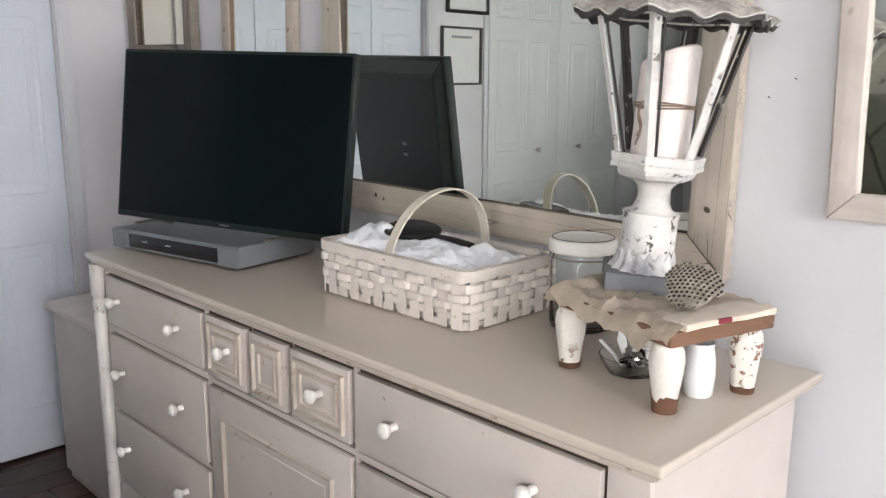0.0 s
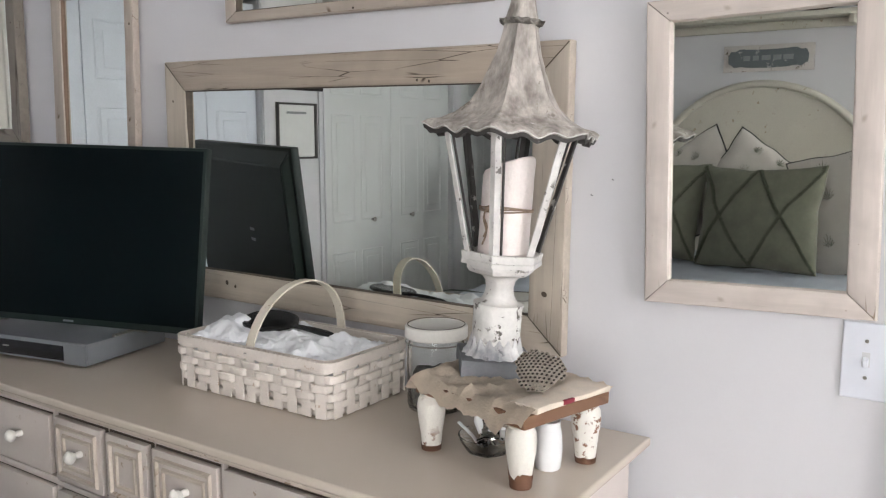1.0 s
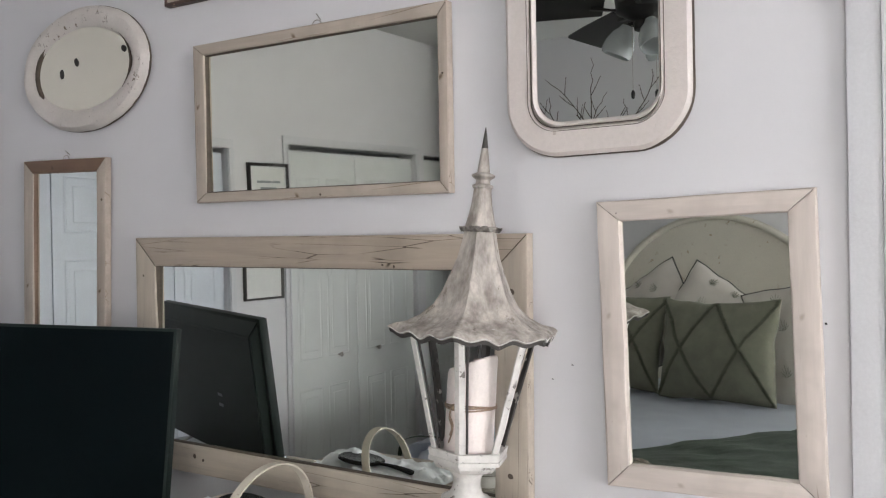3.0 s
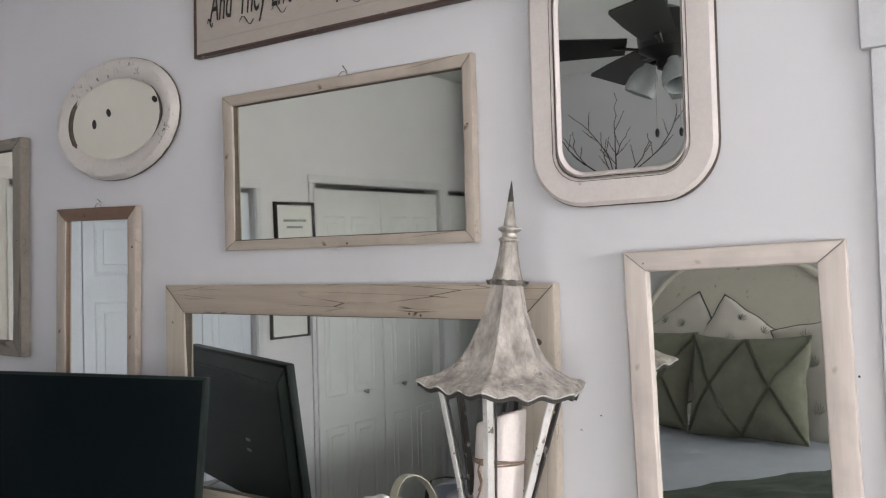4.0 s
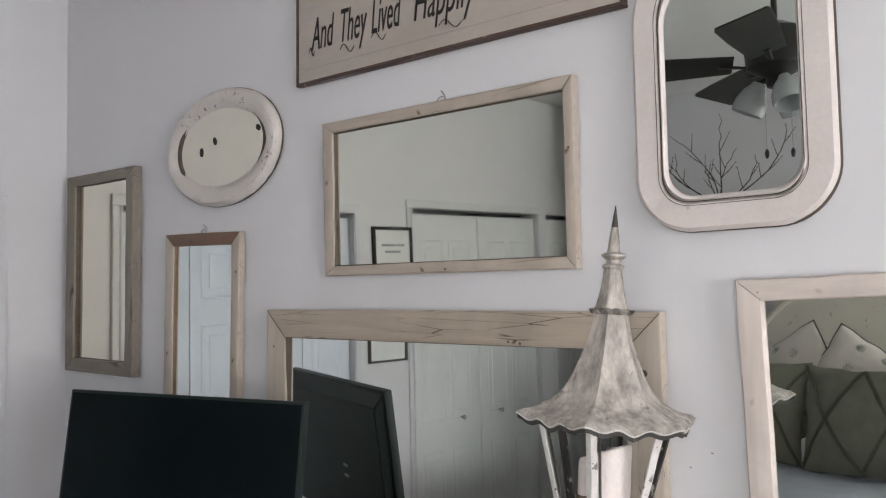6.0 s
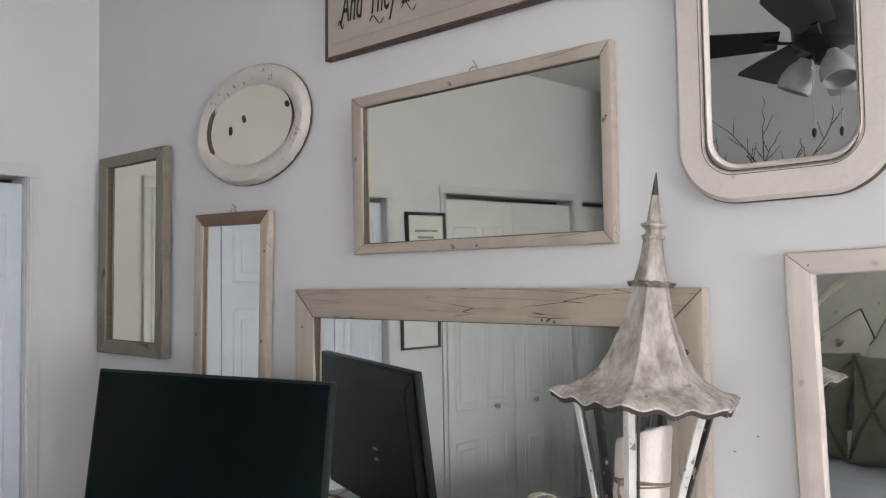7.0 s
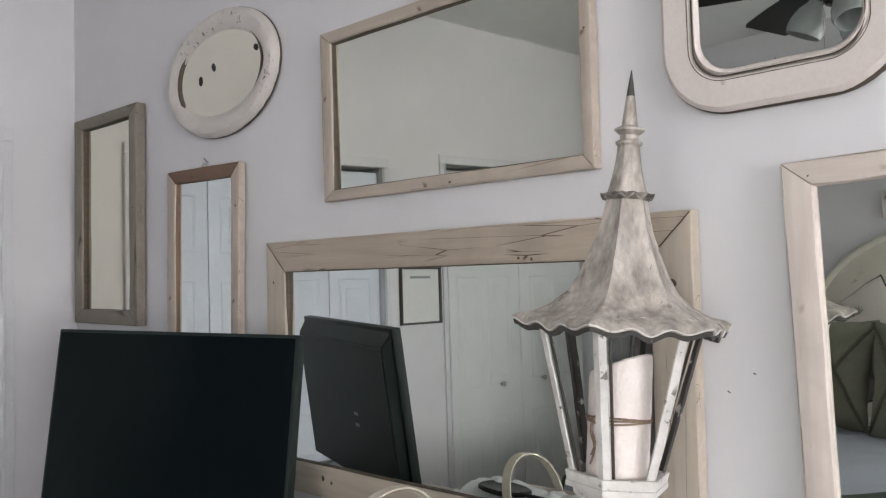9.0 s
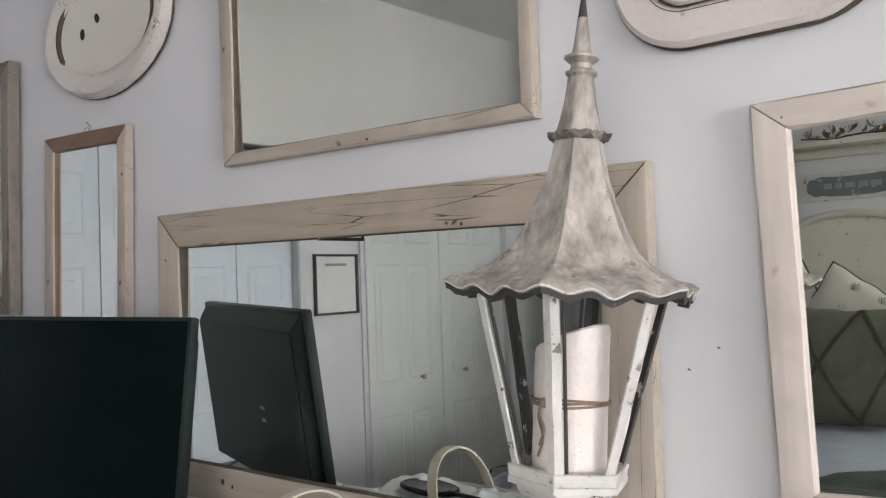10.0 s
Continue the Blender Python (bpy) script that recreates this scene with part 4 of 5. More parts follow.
    for x in (-0.016, D + 0.016):
        part("rivet", lathe([(0.004, 0), (0.003, 0.002)], 10, at=(x, L * 0.5, H - 0.004)), METAL, b)
    return b


def ring_prism(outline, z0, z1, t):
    """An upright band of thickness t along a closed outline in x, y."""
    bm = ring_sweep([(x, y) for x, y in outline], [(0, -z0), (0, -z1), (t, -z1), (t, -z0)])
    for v in bm.verts:
        v.co = Vector((v.co.x, v.co.z, -v.co.y))
    return bm


make_basket()


def make_towel():
    t = thing("towel", Matrix.Translation((1.155, 1.266, DTOP + 0.066)), "crumpled white towel heaped in the basket", "towel")
    bm = bmesh.new()
    nx, ny = 40, 70
    grid = []
    for i in range(nx + 1):
        row = []
        for j in range(ny + 1):
            u, v = i / nx * 2 - 1, j / ny * 2 - 1
            edge = max(abs(u), abs(v))
            p = Vector((u * 0.104, v * 0.198, 0))
            f = noise.fractal(Vector((p.x * 16, p.y * 14, 2.0)), 0.7, 2.1, 5)
            f2 = abs(noise.noise(Vector((p.x * 24, p.y * 18, 7.0))))
            z = 0.036 + 0.020 * (1 - edge ** 6) + 0.013 * f + 0.018 * f2
            if v > 0.45 or v < -0.8:
                z += 0.012 * (abs(v) - 0.45)
            z -= 0.006 + 0.010 * max(0, u)
            z += 0.006 * max(0, 1 - ((u - 0.6) ** 2 * 3 + (v - 0.35) ** 2 * 5)) + 0.022 * max(0, 1 - ((u + 0.2) ** 2 * 3 + (v - 0.8) ** 2 * 9))
            row.append(bm.verts.new((p.x, p.y, z)))
        grid.append(row)
    for i in range(nx):
        for j in range(ny):
            bm.faces.new((grid[i][j], grid[i + 1][j], grid[i + 1][j + 1], grid[i][j + 1]))
    skirt = [bm.verts.new((v.co.x * 0.97, v.co.y * 0.97, 0.0)) for v in ([grid[i][0] for i in range(nx + 1)] + [grid[nx][j] for j in range(1, ny + 1)] + [grid[i][ny] for i in range(nx - 1, -1, -1)] + [grid[0][j] for j in range(ny - 1, 0, -1)])]
    rim = [grid[i][0] for i in range(nx + 1)] + [grid[nx][j] for j in range(1, ny + 1)] + [grid[i][ny] for i in range(nx - 1, -1, -1)] + [grid[0][j] for j in range(ny - 1, 0, -1)]
    for i in range(len(rim)):
        k = (i + 1) % len(rim)
        bm.faces.new((rim[i], rim[k], skirt[k], skirt[i]))
    part("terry_cloth", bm, TOWEL, t)
    return t


make_towel()


def make_hand_mirror():
    h = thing("hand_mirror", Matrix.Translation((1.168, 1.335, DTOP + 0.126)) @ pose(0, 0, 0, 5, -6, 3), "black hand mirror lying on the towel", "hand mirror")
    head = lathe([(0.050, 0.0), (0.055, 0.003), (0.055, 0.008), (0.050, 0.011), (0.044, 0.0095)], 36, squash=lambda a, r, z: (r * (1 + 0.12 * abs(math.sin(a))), z))
    part("head", head, BLACK_IRON, h)
    pts = [(0.0, -0.05 - 0.12 * i / 10, 0.006 + 0.003 * math.sin(i / 10 * 3.14)) for i in range(11)]
    part("handle", tube(pts, [0.010, 0.008, 0.007, 0.0075, 0.008, 0.009, 0.0095, 0.010, 0.011, 0.011, 0.007], 12, flat=0.6), BLACK_IRON, h)
    part("eyelet", lathe([(0.005, 0), (0.004, 0.002)], 12, at=(0.0, -0.15, 0.012)), DARK_PLASTIC, h)
    return h


make_hand_mirror()


# ---------------------------------------------------------------- jar, bowl, cup
def make_jar():
    j = thing("glass_jar", Matrix.Translation((1.218, 0.945, DTOP)), "round glass jar with a white-rimmed metal lid", "jar")
    body = lathe([(0.046, 0.0), (0.053, 0.004), (0.056, 0.015), (0.056, 0.120), (0.052, 0.135), (0.050, 0.148), (0.047, 0.148), (0.049, 0.134), (0.053, 0.119), (0.053, 0.016), (0.048, 0.008)], 36)
    part("glass", body, CLEAR, j)
    part("filling", lathe([(0.044, 0.010), (0.0505, 0.018), (0.0505, 0.060), (0.045, 0.070), (0.02, 0.074)], 28, squash=lambda a, r, z: (r, z + (0.006 * math.sin(5 * a) if z > 0.05 else 0))), JAR_FILL, j, "grey trinkets inside")
    lid = lathe([(0.058, 0.140), (0.060, 0.142), (0.060, 0.160), (0.058, 0.164), (0.054, 0.165), (0.053, 0.1635)], 40)
    part("lid", lid, KNOB, j, "white enamel lid with a dark line")
    part("lid_line", tube([(0.0545 * math.cos(2 * math.pi * i / 40), 0.0545 * math.sin(2 * math.pi * i / 40), 0.1650) for i in range(40)], 0.0009, 5, closed=True), EDGE_DARK, j)
    part("bail_wire", tube([(0.0585 * math.cos(a), 0.0585 * math.sin(a), 0.132) for a in [2 * math.pi * i / 40 for i in range(40)]], 0.0014, 6, closed=True), METAL, j)
    return j


make_jar()


def make_bowl():
    b = thing("trinket_dish", Matrix.Translation((1.075, 0.745, DTOP)), "small clear glass dish heaped with metal trinkets", "dish")
    part("dish", lathe([(0.020, 0.0), (0.034, 0.004), (0.046, 0.022), (0.049, 0.032), (0.047, 0.032), (0.044, 0.023), (0.032, 0.007), (0.0, 0.005)], 30), CLEAR, b)
    random.seed(4)
    for i in range(18):
        a, r = random.uniform(0, 6.28), random.uniform(0.0, 0.030)
        p = Vector((r * math.cos(a), r * math.sin(a), 0.018 + random.uniform(0, 0.014)))
        d = Vector((random.uniform(-1, 1), random.uniform(-1, 1), random.uniform(-0.2, 1.2))).normalized() * random.uniform(0.016, 0.036)
        part("trinket", tube([p - d * 0.5, p + Vector((0, 0, 0.004)), p + d], random.uniform(0.0025, 0.005), 7, flat=0.5), (METAL, BLACK_IRON, WHITE_CHINA, METAL)[i % 4], b, "small trinket")
    part("shard", tube([(0.0, 0.012, 0.03), (0.002, 0.020, 0.05), (0.004, 0.025, 0.062)], [0.006, 0.009, 0.003], 8, flat=0.3), WHITE_CHINA, b, "pale shard standing upright")
    return b


make_bowl()


def make_cup():
    c = thing("china_cup", Matrix.Translation((1.074, 0.634, DTOP)), "small plain white china cup under the stool", "cup")
    part("cup", lathe([(0.018, 0.0), (0.0205, 0.003), (0.0225, 0.030), (0.0215, 0.055), (0.0185, 0.072), (0.0195, 0.078), (0.0175, 0.078), (0.0165, 0.071), (0.019, 0.05), (0.019, 0.008), (0.0, 0.006)], 28), WHITE_CHINA, c)
    return c


make_cup()


# ---------------------------------------------------------------- the little stool
ST = Matrix.Translation((1.090, 0.712, DTOP)) @ pose(0, 0, 0, 0, 0, -15)


def make_stool():
    """Local y runs along the long side, local -x faces the room."""
    s = thing("footstool", ST, "tiny wooden footstool with torn tan cloth top and chippy legs", "stool")
    hx, hy = 0.098, 0.124
    part("wooden_top", worn(boxm(-hx, hx, -hy, hy, 0.096, 0.116, bevel=0.003), 0.001, 5, 30), STOOL_WOOD, s, "bare reddish-brown wooden board")
    # cloth, sagging over the front edge and folded thick near the end
    bm = bmesh.new()
    nx, ny = 30, 40
    g = []
    for i in range(nx + 1):
        row = []
        for j in range(ny + 1):
            u, v = i / nx * 2 - 1, j / ny * 2 - 1
            x, y = u * (hx + 0.004), v * (hy + 0.004)
            z = 0.1245 + 0.0075 * noise.fractal(Vector((x * 30, y * 30, 1)), 0.6, 2, 4) + 0.003 * noise.noise(Vector((x * 14, y * 14, 9)))
            hang = 0.0
            if u < -0.86:
                k = (-0.86 - u) / 0.14
                hang = k * (0.020 + 0.024 * max(0, noise.noise(Vector((y * 22, 3, 0))) + 0.35))
                x -= 0.009 * math.sin(k * 2.2)
            if v > 0.84:
                k = (v - 0.84) / 0.16
                hang = max(hang, k * 0.026)
                z += 0.012 * math.sin(k * 3.1)
                y += 0.008 * k * (1 + noise.noise(Vector((x * 40, 0, 5))))
            z += (0.012 + 0.006 * noise.noise(Vector((x * 30, 2, 8)))) * max(0, 1 - abs(v - 0.84) * 5)
            row.append(bm.verts.new((x, y, z - hang)))
        g.append(row)
    for i in range(nx):
        for j in range(ny):
            bm.faces.new((g[i][j], g[i + 1][j], g[i + 1][j + 1], g[i][j + 1]))
    bmesh.ops.solidify(bm, geom=bm.faces[:], thickness=0.005)
    part("cloth_cover", bm, BURLAP, s, "rumpled tan burlap cover")
    pad = boxm(-hx + 0.02, hx - 0.002, -hy - 0.005, -hy + 0.05, 0.1165, 0.1265, bevel=0.004, seg=2)
    worn(pad, 0.004, 5, 45)
    part("folded_cloth", pad, BURLAP_PALE, s, "pale folded canvas edge")
    part("red_thread", worn(boxm(-0.02, 0.005, -hy - 0.0075, -hy - 0.002, 0.120, 0.127, bevel=0.0015), 0.001, 2), plain("dull_red_thread", (0.25, 0.03, 0.05), 0.9), s)
    leg_prof = [(0.0155, 0.0), (0.0165, 0.010), (0.0185, 0.030), (0.0225, 0.055), (0.0240, 0.072), (0.0225, 0.086), (0.0185, 0.093), (0.0205, 0.097)]
    for k, (x, y) in enumerate(((-0.080, 0.104), (-0.080, -0.101), (0.070, -0.101), (0.070, 0.104))):
        l = part("leg", lathe(leg_prof, 24, at=(x, y, 0)), STOOL_LEG, s, "barrel-shaped cream leg with flaking paint")
        if k != 3:
            # bare toe where the paint has gone, with a ragged edge
            hh = (0.006, 0.026, 0.011)[k]
            toe = lathe([(0.0157, 0.0003), (0.0168, 0.010), (0.0172, 0.014), (0.0176, 0.018)], 36, at=(x, y, 0),
                        squash=lambda a, r, z: (r + 0.0004, z * (hh / 0.018) * (0.55 + 0.45 * abs(math.sin(a * 1.5 + 0.6 + k)) + 0.25 * noise.noise(Vector((math.cos(a) * 3, math.sin(a) * 3, k)))) if z > 0.012 else z))
            for v in toe.verts:
                zz = v.co.z
                lo = 0.0155 + 0.0009 + min(zz, 0.06) * 0.11
                d = Vector((v.co.x - x, v.co.y - y))
                if d.length > 1e-6:
                    d = d.normalized() * lo
                    v.co.x, v.co.y = x + d.x, y + d.y
            part("bare_toe", toe, RUST_BROWN, l, "bare brown wood where paint flaked off")
    return s


make_stool()


def make_nest():
    n = thing("wasp_nest", Matrix.Translation((1.060, 0.644, DTOP + 0.157)) @ Vector((-0.80, -0.28, 0.52)).to_track_quat("Z", "Y").to_matrix().to_4x4(), "dry grey paper comb from an old wasp nest", "wasp nest")
    body = lathe([(0.010, -0.020), (0.024, -0.012), (0.033, -0.004), (0.035, 0.004), (0.028, 0.012), (0.014, 0.018), (0.004, 0.020)], 28, squash=lambda a, r, z: (r * (1 - 0.14 * abs(math.sin(a)) + 0.06 * math.sin(3 * a)), z))
    part("comb", body, NEST, n)
    r = 0.0036
    for i in range(-7, 8):
        for j in range(-7, 8):
            x, y = (i + 0.5 * (j % 2)) * r * 1.95, j * r * 1.70
            d = math.hypot(x, y)
            if d > 0.038 * (1 + 0.12 * math.sin(3 * math.atan2(y, x) + 1)):
                continue
            y *= 0.82
            z = 0.022 - 13.0 * d * d + 0.0016 * noise.noise(Vector((i * 0.7, j * 0.7, 3)))
            c = bmesh.new()
            lo = [c.verts.new((x + r * math.cos(k * math.pi / 3), y + r * math.sin(k * math.pi / 3), z)) for k in range(6)]
            hi = [c.verts.new((x + r * math.cos(k * math.pi / 3), y + r * math.sin(k * math.pi / 3), z + 0.007)) for k in range(6)]
            hi2 = [c.verts.new((x + 0.72 * r * math.cos(k * math.pi / 3), y + 0.72 * r * math.sin(k * math.pi / 3), z + 0.007)) for k in range(6)]
            lo2 = [c.verts.new((x + 0.72 * r * math.cos(k * math.pi / 3), y + 0.72 * r * math.sin(k * math.pi / 3), z + 0.002)) for k in range(6)]
            for k in range(6):
                q = (k + 1) % 6
                for a, b2 in ((lo, hi), (hi, hi2), (hi2, lo2)):
                    c.faces.new((a[k], a[q], b2[q], b2[k]))
            f = c.faces.new(lo2)
            f.material_index = 1
            part("cell", c, [NEST, NEST_DARK], n, smooth=False)
    return n


make_nest()


# ---------------------------------------------------------------- the lantern
LX, LY = 1.136, 0.772
LEAN = Matrix.Rotation(radians(4.2), 4, Vector((0.83, 0.55, 0)))
LZ = DTOP + 0.124


def make_lantern():
    turn = math.degrees(math.atan2(LY - 0.06, LX + 0.03))
    b = thing("lantern", Matrix.Translation((LX, LY, LZ)) @ LEAN @ pose(0, 0, 0, 0, 0, turn + 165) @ Matrix.Diagonal((1, 1, 1.015, 1)), "weathered white metal post lantern with a flared hexagonal roof", "lantern")
    # heights below are above the stool's top; local +x faces the room
    sq = boxm(-0.060, 0.060, -0.060, 0.060, -0.002, 0.027, bevel=0.004)
    sq.transform(pose(0, 0, 0, 0, 0, 20))
    part("plinth", worn(sq, 0.0012, 4, 60), LAMP_FOOT, b, "grey weathered square foot")
    part("flared_foot", lathe([(0.054, 0.026), (0.052, 0.029), (0.0475, 0.034), (0.0445, 0.040), (0.0428, 0.051), (0.041, 0.052)], 96, squash=lambda a, r, z: (r * (1 + (0.06 * math.cos(16 * a) if z < 0.041 else 0)), z + (0.006 * math.cos(16 * a) if z > 0.045 else 0))), LAMP_FLARE, b, "fluted grey-white flare")
    part("stem", lathe([(0.041, 0.042), (0.0415, 0.1085), (0.0430, 0.1090), (0.0430, 0.1135), (0.0370, 0.1145), (0.0300, 0.1190), (0.0250, 0.1290), (0.0235, 0.1400), (0.0255, 0.1510), (0.0330, 0.1600), (0.042, 0.166)], 40), LAMP_WHITE, b)

    def hexa(r, z, sh=0.0):
        return [Vector((r * math.cos(k * math.pi / 3 + sh), r * math.sin(k * math.pi / 3 + sh), z)) for k in range(6)]
    z_hi, r_lo, r_hi = 0.398, 0.058, 0.113

    def hex_ring(r0, z0, r1, z1, t):
        bm = bmesh.new()
        rings = [[bm.verts.new(p) for p in hexa(r, z)] for r, z in ((r0, z0), (r1, z1), (r1 - t, z1), (r0 - t, z0))]
        for i in range(4):
            a, c = rings[i], rings[(i + 1) % 4]
            for k in range(6):
                bm.faces.new((a[k], a[(k + 1) % 6], c[(k + 1) % 6], c[k]))
        bmesh.ops.bevel(bm, geom=bm.edges[:], offset=0.0012, segments=1, affect="EDGES")
        return bm
    base = bmesh.new()
    rr = [[base.verts.new(p) for p in hexa(r, z)] for r, z in ((0.036, 0.160), (0.056, 0.166), (0.060, 0.172), (0.060, 0.178), (0.071, 0.179), (0.071, 0.186), (0.064, 0.188))]
    for a, c in zip(rr, rr[1:]):
        for k in range(6):
            base.faces.new((a[k], a[(k + 1) % 6], c[(k + 1) % 6], c[k]))
    base.faces.new(rr[0][::-1])
    base.faces.new(rr[-1])
    part("base_pan", base, LAMP_WHITE, b, smooth=False)
    part("lower_ring", hex_ring(0.070, 0.186, 0.0725, 0.200, 0.011), LAMP_WHITE, b, smooth=False)
    part("upper_ring", hex_ring(r_hi - 0.001, z_hi - 0.007, r_hi + 0.003, z_hi + 0.012, 0.006), LAMP_WHITE, b, smooth=False)
    lo, hi = hexa(r_lo + 0.003, 0.195), hexa(r_hi, z_hi)
    for k in range(6):
        d = (hi[k] - lo[k])
        out = Vector((math.cos(k * math.pi / 3), math.sin(k * math.pi / 3), 0))
        side = Vector((-out.y, out.x, 0))
        bm = bmesh.new()
        n = 10
        cols = []
        for i in range(n + 1):
            p = lo[k] + d * i / n
            wob = 0.0009 * noise.noise(p * 70)
            # angle iron: two flanges meeting at the outer corner
            sh = [(0.0, 0.0045), (0.0085, 0.0), (0.0085, -0.0025), (0.0, 0.0010), (-0.0085, -0.0025), (-0.0085, 0.0)]
            cols.append([bm.verts.new(p + side * (a + wob) + out * (c + wob)) for a, c in sh])
        for a, c in zip(cols, cols[1:]):
            for j in range(6):
                bm.faces.new((a[j], c[j], c[(j + 1) % 6], a[(j + 1) % 6]))
        bm.faces.new(cols[0])
        bm.faces.new(cols[-1][::-1])
        # struts at the back take the dark colour
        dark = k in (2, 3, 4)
        part("strut", bm, LAMP_DARK if dark else LAMP_WHITE, b, "dark strut" if dark else "", smooth=False)
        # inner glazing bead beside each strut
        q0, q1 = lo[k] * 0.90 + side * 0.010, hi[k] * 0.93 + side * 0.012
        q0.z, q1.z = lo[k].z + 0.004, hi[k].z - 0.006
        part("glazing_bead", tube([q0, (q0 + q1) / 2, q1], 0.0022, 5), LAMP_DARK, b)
    # roof: scalloped skirt sweeping up to the finial, six soft ridges
    prof = [(0.152, 0.398), (0.144, 0.404), (0.123, 0.410), (0.100, 0.421), (0.077, 0.440), (0.062, 0.464), (0.049, 0.494), (0.039, 0.520), (0.032, 0.546), (0.028, 0.567)]

    def roof(a, r, z):
        s = abs(math.cos(3 * a))
        k = (r - 0.03) / 0.14
        hexf = math.cos(math.pi / 6) / math.cos((a % (math.pi / 3)) - math.pi / 6)
        rr_ = r * (1 - 1.25 * (1 - k * 0.25) * (1 - hexf))
        zz = z + (0.0065 * math.cos(18 * a) * max(0, k - 0.72) / 0.28) - 0.006 * (1 - s) * k
        rr_ *= 1 + 0.02 * math.cos(18 * a) * max(0, k - 0.8) / 0.2
        return rr_ + 0.0015 * noise.noise(Vector((math.cos(a) * 3, math.sin(a) * 3, z * 30))), zz
    bm = bmesh.new()
    seg = 144
    rings = []
    for inset in (0.0, 0.004):
        for r, z in (prof if inset == 0 else prof[::-1]):
            ring = []
            for i in range(seg):
                a = 2 * math.pi * i / seg
                q, zz = roof(a, r - inset, z - inset)
                ring.append(bm.verts.new((q * math.cos(a), q * math.sin(a), zz)))
            rings.append(ring)
    for a, c in zip(rings, rings[1:] + rings[:1]):
        for i in range(seg):
            f = bm.faces.new((a[i], a[(i + 1) % seg], c[(i + 1) % seg], c[i]))
    part("roof", bm, LAMP_ROOF, b, "grey-white weathered scalloped roof")
    # drip ring and lining are coloured dark for the shade beneath the roof
    drip = bmesh.new()
    loops = []
    for dr, dz in ((-0.002, -0.004), (-0.004, -0.010), (-0.016, -0.008), (-0.016, -0.003)):
        loops.append([drip.verts.new((q * math.cos(a), q * math.sin(a), zz + dz)) for a, q, zz in [(t_, roof(t_, 0.152, 0.398)[0] + dr, roof(t_, 0.152, 0.398)[1]) for t_ in [2 * math.pi * i / seg for i in range(seg)]]])
    for a, c in zip(loops, loops[1:] + loops[:1]):
        for i in range(seg):
            drip.faces.new((a[i], c[i], c[(i + 1) % seg], a[(i + 1) % seg]))
    rim = [(q * math.cos(a), q * math.sin(a), zz - 0.0015) for a, q, zz in [(t_, *roof(t_, 0.152, 0.398)) for t_ in [2 * math.pi * i / seg for i in range(seg)]]]
    part("rolled_rim", tube(rim, 0.0010, 6, closed=True), LAMP_WHITE, b, "chipped white rolled rim")
    part("drip_edge", drip, LAMP_DARK, b, "drip edge coloured dark for shade")
    part("roof_lining", hex_ring(0.143, 0.394, 0.132, 0.402, 0.06), LAMP_DARK, b, "underside coloured dark for shade", smooth=False)
    frill = lambda a, r, z: (r * (1 + 0.07 * math.cos(12 * a)), z + (0.003 * math.cos(12 * a) if r > 0.032 else 0))
    part("collar", lathe([(0.029, 0.564), (0.035, 0.566), (0.036, 0.569), (0.030, 0.572), (0.026, 0.574)], 60, squash=frill), LAMP_COLLAR, b, "frilled weathered collar")
    part("upper_cone", lathe([(0.027, 0.571), (0.0225, 0.588), (0.018, 0.610), (0.0155, 0.630), (0.015, 0.637), (0.018, 0.640), (0.018, 0.643), (0.0125, 0.646), (0.012, 0.652), (0.020, 0.658), (0.020, 0.661), (0.011, 0.665)], 36, squash=lambda a, r, z: (r * (1 + 0.05 * math.cos(6 * a)), z)), LAMP_ROOF, b)
    part("spike", lathe([(0.0115, 0.663), (0.009, 0.683), (0.0058, 0.706)], 16), LAMP_ROOF, b)
    part("spike_tip", lathe([(0.0059, 0.705), (0.003, 0.727), (0.0006, 0.742)], 16), LAMP_DARK, b, "dark tip")
    return b


make_lantern()


def make_candle():
    c = thing("candle", Matrix.Translation((LX, LY, LZ)) @ LEAN @ Matrix.Translation((0, 0, 0.189)) @ pose(0, 0, 0, 0, 0, 40) @ Matrix.Diagonal((1, 1, 0.965, 1)), "tall cream pillar candle tied with twine inside the lantern", "candle")

    def shape(a, r, z):
        if z > 0.15:
            z += 0.016 * math.cos(a + 2.2)
        return r * (1 + 0.02 * noise.noise(Vector((math.cos(a) * 2, math.sin(a) * 2, z * 25)))), z
    prof = [(0.041, 0.0), (0.0425, 0.004)] + [(0.0425, 0.01 + 0.148 * i / 10) for i in range(11)] + [(0.041, 0.164), (0.038, 0.166), (0.030, 0.160), (0.0, 0.156)]
    part("wax", lathe([(max(r, 0.0008), z) for r, z in prof], 40, squash=shape), WAX, c)
    part("wick", tube([(0, 0, 0.154), (0.001, 0, 0.166)], 0.001, 6), INK, c)
    for k in range(3):
        pts = [(0.0442 * math.cos(a), 0.0442 * math.sin(a), 0.086 + 0.0028 * k + 0.002 * math.sin(a * 2 + k)) for a in [2 * math.pi * i / 40 for i in range(40)]]
        part("twine", tube(pts, 0.0016, 6, closed=True), TWINE, c)
    part("twine_knot", worn(lathe([(0.002, -0.006), (0.006, -0.003), (0.006, 0.003), (0.002, 0.006)], 12, at=(-0.0292, 0.0348, 0.089)), 0.001, 0, 200), TWINE, c)
    for dy, ln in ((0.008, 0.046), (0.002, 0.060)):
        pts = [(-0.0300 - dy * i / 8, 0.0358 + 0.003 * math.sin(i * 0.9) + 0.003, 0.088 - ln * i / 8) for i in range(9)]
        part("twine_tail", tube(pts, 0.0014, 6), TWINE, c)
    return c


make_candle()


